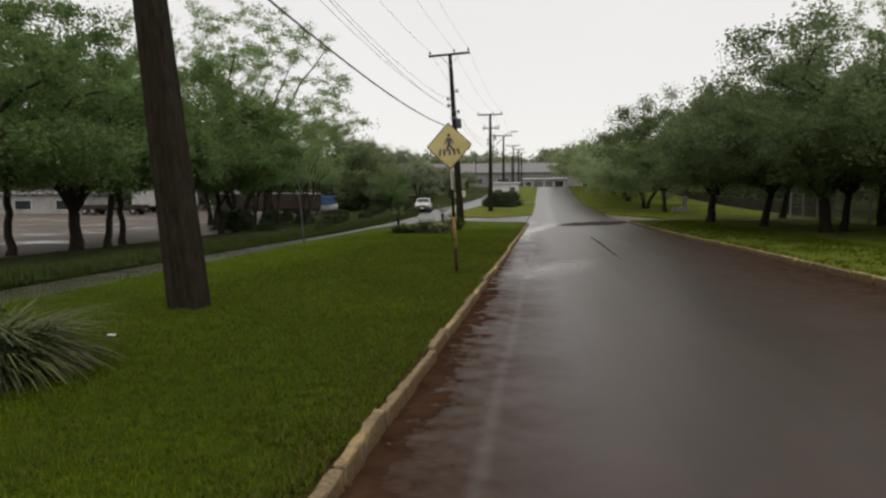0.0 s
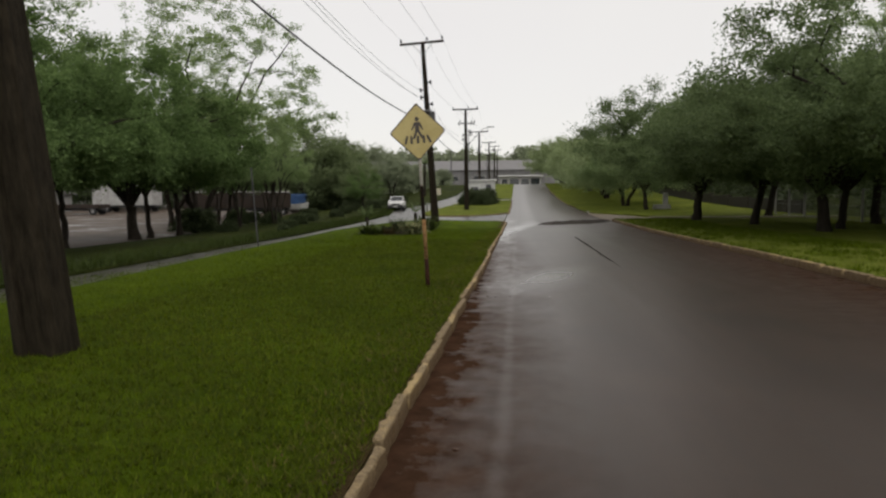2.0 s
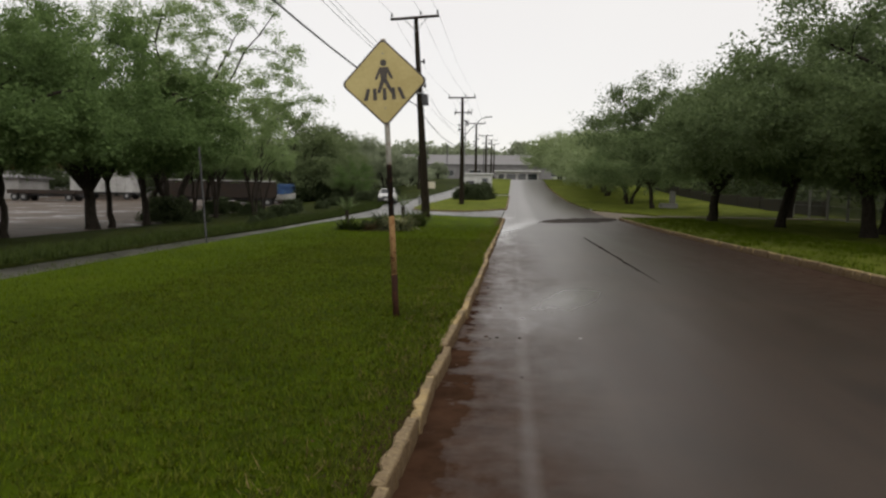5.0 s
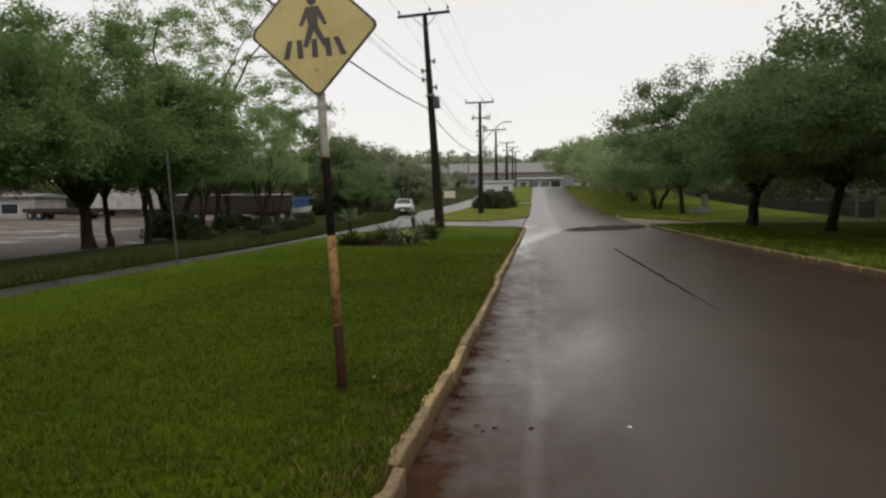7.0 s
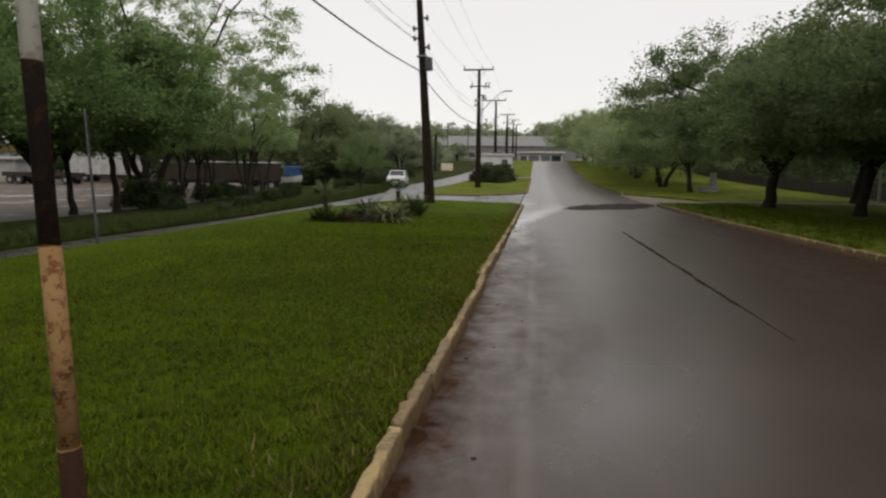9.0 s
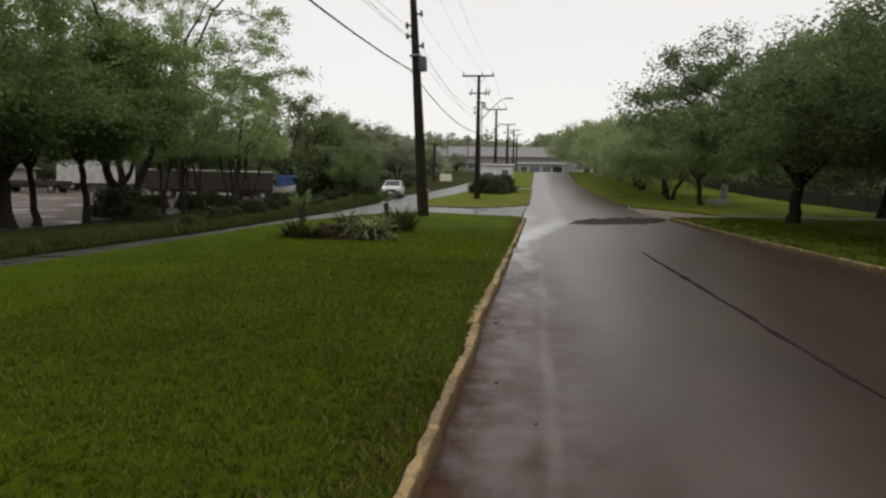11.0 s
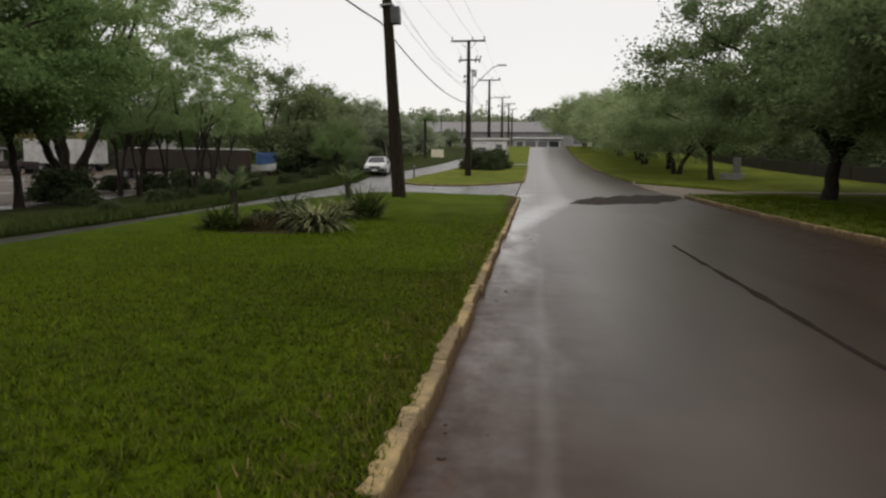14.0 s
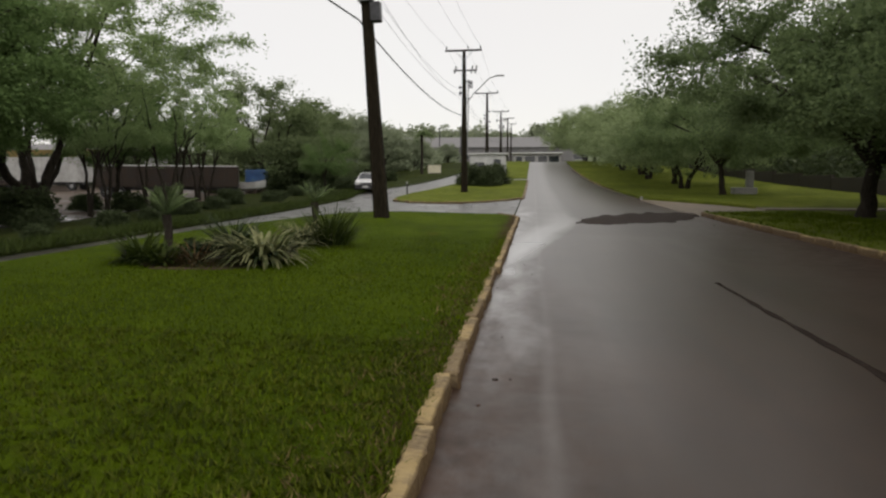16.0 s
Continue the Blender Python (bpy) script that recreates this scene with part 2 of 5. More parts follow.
def post_material():
    k = Nodes("banded_post_paint")
    z = k.math("ADD", k.axis(2), k.math("MULTIPLY", k.math("SUBTRACT", k.noise(12, 4), 0.5), 0.03))
    chips = k.range(k.noise(24, 5, 0.75), 0.52, 0.58)
    rust = k.ramp(k.noise(20, 4), ((0.3, (0.05, 0.017, 0.008)), (0.7, (0.16, 0.06, 0.022))))
    low = k.mix(k.math("MULTIPLY", chips, 0.35), (0.026, 0.011, 0.006), rust)
    cream = k.mix(k.math("MULTIPLY", chips, 0.9), k.mix(k.noise(6), (0.21, 0.115, 0.042), (0.28, 0.18, 0.085)), rust)
    dark = k.mix(k.math("MULTIPLY", chips, 0.3), (0.022, 0.016, 0.014), rust)
    white = k.mix(k.math("MULTIPLY", chips, 0.5), (0.36, 0.35, 0.31), (0.2, 0.13, 0.08))
    c = k.mix(k.range(z, 0.475, 0.48), low, cream)
    c = k.mix(k.range(z, 1.11, 1.115), c, dark)
    c = k.mix(k.range(z, 1.66, 1.665), c, white)
    k.bump(chips, 0.5, 0.004)
    return k.done(c, 0.75, 0.0, 0.12)


def glass_material(name, tint):
    k = Nodes(name)
    return k.done(k.mix(k.noise(3), tint, tuple(v * 1.3 for v in tint)), 0.06, 0.0, 0.8)


def lot_material():
    """Trodden wet earth and gravel with long shallow puddles."""
    k = Nodes("wet_lot")
    mid, fine = k.noise(0.5, 5, 0.6), k.noise(14, 4, 0.7)
    base = k.ramp(k.math("ADD", k.math("MULTIPLY", mid, 0.7), k.math("MULTIPLY", fine, 0.3)), ((0.35, (0.046, 0.032, 0.022)), (0.65, (0.110, 0.082, 0.058))))
    water = k.range(k.noise(0.30, 6, 0.65, k.stretch(0.5, 0.8, 1)), 0.54, 0.64)
    base = k.mix(k.math("MULTIPLY", water, 0.7), base, (0.05, 0.038, 0.031))
    k.bump(k.math("MULTIPLY", fine, k.range(water, 0.0, 1.0, 1.0, 0.0)), 0.4, 0.01)
    return k.done(base, k.range(water, 0.0, 1.0, 0.7, 0.22), 0.0, 0.3)


ASPHALT = asphalt_material()
LANE = simple("lane_asphalt", (0.020, 0.019, 0.014), (0.054, 0.050, 0.039), 1.2, 0.34, 0, 0.3)
LOT = lot_material()
SAND = simple("sandy_ground", (0.11, 0.085, 0.06), (0.24, 0.2, 0.15), 1.3, 0.7, 0, 0.5)
EARTH = simple("red_earth", (0.035, 0.017, 0.01), (0.085, 0.045, 0.027), 4.0, 0.75, 0, 0.8)
MOUND = simple("dark_patch_asphalt", (0.013, 0.0095, 0.0075), (0.052, 0.038, 0.030), 5.0, 0.85, 0, 0.8, 0.12)
SEAM = simple("bitumen_seam", (0.014, 0.0105, 0.009), (0.030, 0.022, 0.0175), 9.0, 0.85, 0, 0.5, 0.04)
LAWN = grass_material("lawn", (0.025, 0.041, 0.0008), (0.058, 0.091, 0.0008), (0.092, 0.133, 0.002), (0.085, 0.060, 0.008), True)
VERGE = grass_material("rough_grass", (0.050, 0.068, 0.006), (0.112, 0.138, 0.016), (0.190, 0.212, 0.036), (0.14, 0.105, 0.04))
# weedy grass, a darker copy with the shade under trees put into its colour
WEEDY_SHADED = grass_material("shaded_weedy_grass", (0.010, 0.016, 0.003), (0.026, 0.036, 0.006), (0.052, 0.060, 0.012), (0.045, 0.034, 0.018))
BLADE = leaf_material("grass_blade", (0.038, 0.058, 0.002), (0.148, 0.206, 0.008), 0.5, 0.3)
TUFT = leaf_material("tuft_blade", (0.020, 0.033, 0.001), (0.150, 0.172, 0.014), 0.4, 0.5)
LEAF = leaf_material("tree_leaf", (0.122, 0.170, 0.072), (0.230, 0.300, 0.132), 0.5)
LEAF_DEEP = leaf_material("deep_tree_leaf", (0.100, 0.140, 0.060), (0.200, 0.262, 0.116), 0.48)
LEAF_YARD = leaf_material("yard_tree_leaf", (0.095, 0.152, 0.050), (0.195, 0.282, 0.098), 0.5)
LEAF_PALE = leaf_material("pale_tree_leaf", (0.185, 0.260, 0.105), (0.330, 0.425, 0.185), 0.5)
LEAF_MID = leaf_material("mid_tree_leaf", (0.118, 0.152, 0.070), (0.220, 0.275, 0.128), 0.48)
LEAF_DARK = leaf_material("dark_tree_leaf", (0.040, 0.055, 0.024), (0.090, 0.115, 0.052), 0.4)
# far foliage, its colour paled and greyed to stand for distance haze
LEAF_FAR_HAZE = leaf_material("far_haze_leaf", (0.19, 0.225, 0.14), (0.34, 0.38, 0.25), 0.48)
# street-tree leaves with mid-distance haze put into the base colour
LEAF_HAZE_TINTED = leaf_material("haze_tinted_leaf", (0.20, 0.255, 0.125), (0.36, 0.43, 0.215), 0.5)
WEED = leaf_material("weed_leaf", (0.022, 0.036, 0.007), (0.070, 0.095, 0.020), 0.3)
DRY = leaf_material("dry_leaf", (0.030, 0.017, 0.007), (0.12, 0.078, 0.030), 0.2)
STRAW = leaf_material("straw_blade", (0.07, 0.05, 0.015), (0.24, 0.19, 0.07), 0.3)
FLAX = leaf_material("striped_leaf", (0.05, 0.068, 0.022), (0.31, 0.31, 0.15), 0.3)
FLAX_DULL = leaf_material("dull_striped_leaf", (0.014, 0.024, 0.007), (0.20, 0.215, 0.085), 0.25)
FLAX_DARK = leaf_material("dark_strap_leaf", (0.012, 0.022, 0.010), (0.05, 0.07, 0.025), 0.15)
BARK = bark_material("bark", (0.012, 0.010, 0.008), (0.055, 0.046, 0.036))
POLE = bark_material("weathered_pole", (0.009, 0.0072, 0.0045), (0.036, 0.029, 0.019))
METAL = simple("galvanised_metal", (0.2, 0.2, 0.2), (0.34, 0.34, 0.34), 8, 0.5, 0.6, 0.1)
DARKMETAL = simple("dark_fitting", (0.03, 0.03, 0.032), (0.08, 0.08, 0.085), 8, 0.5, 0.3, 0.1)
WIRE = simple("cable_sheath", (0.03, 0.03, 0.03), (0.07, 0.07, 0.07), 3, 0.6)
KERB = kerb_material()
POSTPAINT = post_material()
YELLOW = simple("sign_yellow", (0.42, 0.335, 0.125), (0.53, 0.44, 0.19), 3.0, 0.45, 0, 0.05)
BLACK = simple("sign_black", (0.030, 0.026, 0.024), (0.075, 0.062, 0.052), 6.0, 0.5, 0, 0.05)
WHITE = simple("white_paint", (0.42, 0.42, 0.41), (0.62, 0.62, 0.60), 2.0, 0.5)
DIRTYWHITE = simple("dirty_white_paint", (0.26, 0.255, 0.24), (0.46, 0.455, 0.44), 1.2, 0.6)
GREYWALL = simple("grey_render", (0.20, 0.195, 0.185), (0.33, 0.32, 0.31), 0.8, 0.8)
ROOFGREY = simple("grey_roof_sheet", (0.12, 0.115, 0.115), (0.20, 0.195, 0.195), 0.6, 0.6)
BROWN = simple("rusty_brown_panel", (0.011, 0.007, 0.0045), (0.036, 0.021, 0.012), 1.5, 0.75)
BROWNWALL = simple("brown_wall_render", (0.020, 0.016, 0.011), (0.046, 0.038, 0.026), 0.9, 0.85)
FASCIA = simple("yellow_fascia", (0.085, 0.06, 0.010), (0.17, 0.12, 0.024), 0.7, 0.5)
BLUE = simple("blue_tarpaulin", (0.014, 0.045, 0.13), (0.03, 0.09, 0.23), 2, 0.5)
CARWHITE = simple("white_car_paint", (0.62, 0.62, 0.62), (0.76, 0.76, 0.75), 2, 0.22, 0, 0.0)
RUBBER = simple("tyre_rubber", (0.012, 0.012, 0.012), (0.03, 0.03, 0.03), 10, 0.8)
PLASTIC = simple("black_plastic", (0.015, 0.015, 0.016), (0.035, 0.035, 0.036), 10, 0.55)
GLASS = glass_material("dark_window", (0.02, 0.024, 0.028))
LENS = glass_material("lamp_lens", (0.4, 0.4, 0.4))
LITTER = simple("pale_litter", (0.45, 0.45, 0.42), (0.7, 0.7, 0.68), 12, 0.6)


# ---- mesh helpers ----
def link_mesh(name, verts, faces, material, parent=None, label="", smooth=False):
    me = bpy.data.meshes.new(name)
    me.from_pydata([tuple(v) for v in verts], [], [tuple(int(i) for i in f) for f in faces])
    me.materials.append(material)
    if smooth:
        me.polygons.foreach_set("use_smooth", [True] * len(me.polygons))
    me.update()
    ob = new(name, me)
    ob.parent = parent
    return tagged(ob, label)


def quads(name, verts, n, material, parent=None, label=""):
    """A mesh of n loose quads out of 4 n points, made from arrays."""
    me = bpy.data.meshes.new(name)
    me.vertices.add(4 * n)
    me.vertices.foreach_set("co", np.asarray(verts, dtype=np.float32).ravel())
    me.loops.add(4 * n)
    me.loops.foreach_set("vertex_index", np.arange(4 * n, dtype=np.int32))
    me.polygons.add(n)
    me.polygons.foreach_set("loop_start", np.arange(0, 4 * n, 4, dtype=np.int32))
    me.materials.append(material)
    me.update(calc_edges=True)
    me.validate()
    ob = new(name, me)
    ob.parent = parent
    return tagged(ob, label)


def tris(name, verts, n, material, parent=None, label=""):
    """A mesh of n loose triangles out of 3 n points, made from arrays."""
    me = bpy.data.meshes.new(name)
    me.vertices.add(3 * n)
    me.vertices.foreach_set("co", np.asarray(verts, dtype=np.float32).ravel())
    me.loops.add(3 * n)
    me.loops.foreach_set("vertex_index", np.arange(3 * n, dtype=np.int32))
    me.polygons.add(n)
    me.polygons.foreach_set("loop_start", np.arange(0, 3 * n, 3, dtype=np.int32))
    me.materials.append(material)
    me.update(calc_edges=True)
    me.validate()
    ob = new(name, me)
    ob.parent = parent
    return tagged(ob, label)


def part(name, bm, material, parent=None, label="", smooth=False):
    me = bpy.data.meshes.new(name)
    for f in bm.faces:
        f.smooth = smooth
    bm.to_mesh(me)
    bm.free()
    me.materials.append(material)
    ob = new(name, me)
    ob.parent = parent
    return tagged(ob, label)


def thing(name, m, label, category, group="", kind=""):
    ob = new(name)
    ob.matrix_basis = m
    return tagged(ob, label, category, group, kind)


def box(bm, x0, x1, y0, y1, z0, z1, bevel=0.0, m=None):
    made = bmesh.ops.create_cube(bm, size=1.0)["verts"]
    bmesh.ops.transform(bm, matrix=Matrix.LocRotScale(((x0 + x1) / 2, (y0 + y1) / 2, (z0 + z1) / 2), None, (x1 - x0, y1 - y0, z1 - z0)), verts=made)
    if bevel:
        got = bmesh.ops.bevel(bm, geom=list({e for v in made for e in v.link_edges}), offset=bevel, segments=2, profile=0.5, affect="EDGES")
        made = list({v for f in got["faces"] for v in f.verts} | {v for v in made if v.is_valid})
    if m is not None:
        bmesh.ops.transform(bm, matrix=m, verts=made)
    return made


def boxed(*a, **k):
    bm = bmesh.new()
    box(bm, *a, **k)
    return bm


def rod(bm, a, b, r0, r1, sides=8):
    a, b = Vector(a), Vector(b)
    turn = (b - a).to_track_quat("Z", "Y").to_matrix().to_4x4()
    bmesh.ops.create_cone(bm, cap_ends=True, segments=sides, radius1=r0, radius2=r1, depth=(b - a).length, matrix=Matrix.Translation((a + b) / 2) @ turn)


def rodded(*a, **k):
    bm = bmesh.new()
    rod(bm, *a, **k)
    return bm


def tubes(runs, sides):
    """Tapered tubes along runs of (points, radii): verts and faces."""
    verts, faces = [], []
    ring = np.linspace(0, 2 * np.pi, sides, endpoint=False)
    for pts, radii in runs:
        pts = np.asarray(pts, float)
        way = np.gradient(pts, axis=0)
        way /= np.linalg.norm(way, axis=1)[:, None] + 1e-9
        side = np.cross(way, (0.13, 0.97, 0.2))
        side /= np.linalg.norm(side, axis=1)[:, None] + 1e-9
        up = np.cross(side, way)
        start = len(verts)
        for p, s, u, r in zip(pts, side, up, radii):
            verts.extend(p + r * (np.cos(a) * s + np.sin(a) * u) for a in ring)
        for i in range(len(pts) - 1):
            for j in range(sides):
                a, b = start + i * sides + j, start + i * sides + (j + 1) % sides
                faces.append((a, b, b + sides, a + sides))
    return verts, faces


# ---- the lie of the land: level, then climbing ahead ----
def h(y):
    return 0.0 if y < 30 else 0.0004 * (y - 30) ** 2 if y < 140 else 4.84 + (y - 140) * 0.02


def steps(a, b, step):
    return list(np.linspace(a, b, max(2, int(round((b - a) / step)) + 1)))


def strip(name, ys, left, right, lift, material, label, category, across=6, skirt=0.0, rough=0.0, kind="structure", swell=None, base=None):
    """A surface between two lines left(y) and right(y), lying lift above the land, with sides going down by skirt."""
    verts, faces, n = [], [], across + 1
    for y in ys:
        for i in range(n):
            x = left(y) + (right(y) - left(y)) * i / across
            z = (base(x, y) if base else h(y)) + lift + (swell(x, y) if swell else 0.0)
            if rough and 0 < i < across:
                z += rough * noise.noise((x * 0.6, y * 0.6, 3.1))
            verts.append((x, y, z))
    for j in range(len(ys) - 1):
        for i in range(across):
            a = j * n + i
            faces.append((a, a + 1, a + n + 1, a + n))
    if skirt:
        rim = [i for i in range(n)] + [j * n + across for j in range(1, len(ys))] + [(len(ys) - 1) * n + i for i in range(across - 1, -1, -1)] + [j * n for j in range(len(ys) - 2, 0, -1)]
        start = len(verts)
        verts += [(verts[i][0], verts[i][1], verts[i][2] - skirt) for i in rim]
        for k in range(len(rim)):
            a, b = rim[k], rim[(k + 1) % len(rim)]
            faces.append((b, a, start + k, start + (k + 1) % len(rim)))
    ob = link_mesh(name, verts, faces, material, smooth=not skirt)
    return tagged(ob, label, category, kind=kind)


def line(*pts):
    """x as a function of y, through the given (y, x)."""
    ys, xs = zip(*pts)
    return lambda y: float(np.interp(y, ys, xs))


KERB_L, KERB_R = -1.05, 5.92
kerb_x = line((-6, -1.02), (4, -1.01), (9, -0.995), (14, -0.975), (17, -0.96), (20, -0.972), (23, -0.998), (27, -0.985), (40, -0.955), (46, -0.95))
lane_left = line((-40, -7.8), (0, -8.5), (13, -9.2), (22, -9.7), (32, -10.1), (40, -10.5), (60, -11.1), (67, -12.2), (72, -12.4), (81, -11.4), (92, -10.6), (107, -9.6), (170, -9.4))
verge_left = line((-40, -19.5), (28, -20.6), (41, -21.5), (46, -22.0), (50, -22.7), (60, -24.0), (75, -26.0), (90, -28.0), (170, -42))
yard_z = line((-40, -0.66), (52, -0.62), (86, 0.2), (110, 1.2), (140, 3.6), (170, 5.44))


def land(x, y):
    """Height of the land: level with the road, falling from the lane to the yard."""
    if y >= 170:
        return h(y)
    k = min(1.0, max(0.0, (lane_left(y) - x) / (lane_left(y) - verge_left(y))))
    return h(y) + (yard_z(y) - h(y)) * k


# ground sheet to the horizon
gy = steps(-300, 20, 40) + steps(30, 168, 3) + [170, 172, 180, 220, 280, 360, 500, 700, 1000, 1500]
gx = [-1500, -600, -200, -90, -60, -42, -34, -28, -25, -22, -19, -16, -13, -10, -6, 0, 10, 30, 60, 200, 600, 1500]
tagged(link_mesh("ground", [(x, y, land(x, y) - 0.1) for y in gy for x in gx], [(j * len(gx) + i, j * len(gx) + i + 1, (j + 1) * len(gx) + i + 1, (j + 1) * len(gx) + i) for j in range(len(gy) - 1) for i in range(len(gx) - 1)], WEEDY_SHADED, smooth=True), "grassy land reaching to the horizon", "ground", kind="structure")
strip("road", steps(-40, 175, 1.0), lambda y: KERB_L - 0.1, lambda y: KERB_R + 0.1, 0.0, ASPHALT, "wet dark asphalt road with red earth along the kerbs", "road", across=10)
def knoll(x, y):
    return 0.24 * math.exp(-(((x + 5.6) / 2.4) ** 2) - ((y - 43.0) / 4.2) ** 2)


lawn_left = line((-40, -6.4), (0, -6.9), (10.5, -7.5), (20, -8.35), (29, -8.9), (36, -9.4), (40, -9.2), (44, -7.8), (46.5, -5.6), (47.4, -4.2))
lawn_right = lambda y: kerb_x(y) - 0.055
strip("lawn", steps(-40, 46.2, 0.5) + [46.6, 47.0, 47.4], lawn_left, lambda y: lawn_right(y) - (0.0 if y < 46.3 else 0.5 * (y - 46.3)), 0.105, LAWN, "mown green lawn between the road and the side lane", "lawn", across=26, skirt=0.12, rough=0.04, swell=knoll)
lane_right = line((-40, -6.2), (0, -6.7), (10.5, -7.3), (36, -9.1), (44, -6.4), (46, -1.2), (64, -1.2), (64.2, -7.2), (110, -7.0), (170, -7.0))
strip("side_lane", steps(-40, 170, 1.0), lane_left, lane_right, 0.03, LANE, "narrow wet grey lane joining the road", "lane", across=8)
strip("verge_lawn", steps(-40, 170, 1.0), verge_left, lane_left, 0.10, WEEDY_SHADED, "rough dark grass verge falling from the lane to the yard", "verge", across=16, skirt=0.14, rough=0.12, base=land)
strip("parking_lot", steps(-40, 104, 2.0), line((-40, -90), (104, -120)), lambda y: verge_left(y) + 0.3, 0.0, LOT, "wide wet bare parking yard with shallow puddles", "yard", across=12, base=land)
island_left = line((56.6, -5.6), (57.2, -7.2), (58.5, -8.1), (62, -8.6), (68, -8.7), (74, -8.2), (86, -7.5), (92, -7.3))
island_right = line((56.6, -4.4), (58, -3.1), (60, -1.9), (62, -1.25), (63, KERB_L - 0.1), (92, KERB_L - 0.1))
strip("traffic_island", steps(56.6, 62, 0.45) + steps(63, 92, 1.0), island_left, island_right, 0.11, VERGE, "grass island with a rounded kerb", "island", across=10, skirt=0.13, rough=0.05)
strip("far_island", steps(96, 168, 2.0), lambda y: -7.6, lambda y: KERB_L - 0.1, 0.11, VERGE, "far grass island beside the road", "island", across=6, skirt=0.13, rough=0.05)
right_edge = line((-40, KERB_R + 0.12), (49.2, KERB_R + 0.12), (49.6, 7.2), (50.6, 9.6), (52.5, 9.8), (57, 8.6), (60.5, 6.8), (62.0, KERB_R), (80, 5.3), (170, 4.9))
strip("verge_right", steps(-40, 170, 0.8), right_edge, lambda y: 22.0, 0.145, VERGE, "shaded grass verge under the trees", "verge", across=20, skirt=0.18, rough=0.05)
strip("driveway", steps(49.2, 62, 0.8), lambda y: KERB_R - 0.3, lambda y: 11.0, 0.012, SAND, "sandy worn driveway opening", "driveway", across=6)
strip("footpath", steps(50.5, 51.7, 0.3), lambda y: 8.8, lambda y: 21.5, 0.19, SAND, "narrow pale footpath across the verge", "footpath", across=16, skirt=0.05)
def relief(x, y):
    """The lawn's own unevenness."""
    return 0.04 * noise.noise((x * 0.6, y * 0.6, 3.1)) + knoll(x, y)


strip("flower_bed", steps(31.1, 34.6, 0.25), line((31.1, -6.2), (31.6, -6.7), (33.5, -6.6), (34.6, -5.6)), line((31.1, -5.0), (31.7, -4.6), (33.5, -4.7), (34.6, -5.2)), 0.112, EARTH, "bare red earth bed in the lawn", "flower bed", across=8, skirt=0.03, swell=relief)

strip("soil_patch", steps(4.0, 5.9, 0.2), line((4.0, -4.5), (4.4, -5.2), (5.3, -5.3), (5.9, -4.6)), line((4.0, -4.1), (4.4, -3.85), (5.2, -3.7), (5.9, -4.3)), 0.110, EARTH, "bare dark soil under the strap-leaf clump", "soil", across=8, skirt=0.03, swell=relief)

strip("crossing_lane", steps(91.6, 96.4, 0.8), lambda y: -7.9, lambda y: KERB_L - 0.1, 0.02, LANE, "short paved gap between the grass islands", "lane", across=4)
# low dark mound of patched asphalt across the road
mound_front = line((0.9, 43.9), (1.3, 43.7), (1.9, 43.6), (2.8, 44.3), (3.9, 44.8), (5.0, 46.4), (5.75, 48.2))
mound_back = line((0.9, 44.2), (1.3, 46.4), (1.9, 47.9), (3.4, 50.0), (4.8, 50.6), (5.75, 50.2))
mv, mf = [], []
for i in range(49):
    for j in range(15):
        x, v = 0.9 + 4.85 * i / 48, j / 14
        lo, hi = mound_front(x) + 0.8 * noise.noise((x * 2.3, 1, 0)) + 0.45 * noise.noise((x * 7, 4, 0)), mound_back(x) + 0.9 * noise.noise((x * 2, 7, 0)) + 0.4 * noise.noise((x * 6, 9, 0))
        y = lo + (hi - lo) * v
        body = math.sin(math.pi * v) ** 0.55 * min(1, (x - 0.9) / 1.2) ** 0.7 * (0.75 + 0.5 * noise.noise((x * 0.9, 2, 2)))
        mv.append((x + 0.08 * noise.noise((x * 3, y * 3, 9)), y, h(y) - 0.008 + 0.105 * max(0.0, body) + 0.03 * noise.noise((x * 2.5, y * 2.5, 2)) * (0 < j < 14)))
for i in range(48):
    for j in range(14):
        q = i * 15 + j
        mf.append((q, q + 15, q + 16, q + 1))
tagged(link_mesh("asphalt_mound", mv, mf, MOUND, smooth=True), "low dark mound of rough patched asphalt on the road", "asphalt mound", kind="structure")
# bitumen seam
sv, sf = [], []
for i, y in enumerate(steps(18.2, 31.5, 0.25)):
    w = (0.050 + 0.045 * noise.noise((y * 1.9, 0, 0)) + 0.01 * math.sin(y)) * min(1, max(0.05, (y - 18.2) / 4.5)) * (0.8 + 0.5 * noise.noise((y * 2.6, 2, 0)))
    x = 2.06 + 0.03 * noise.noise((y * 0.8, 4, 0)) + 0.005 * (y - 20)
    sv += [(x - w, y, 0.003), (x - w * 0.6, y, 0.007), (x + w * 0.6, y, 0.007), (x + w, y, 0.003)]
    if i:
        b = 4 * i
        sf += [(b - 4 + k, b - 3 + k, b + 1 + k, b + k) for k in range(3)]
tagged(link_mesh("road_seam", sv, sf, SEAM, smooth=True), "dark bitumen seam along the road", "road seam", kind="structure")


# ---- trees ----
def bezier(a, b, c, n):
    t = np.linspace(0, 1, n)[:, None]
    return (1 - t) ** 2 * a + 2 * t * (1 - t) * b + t * t * c


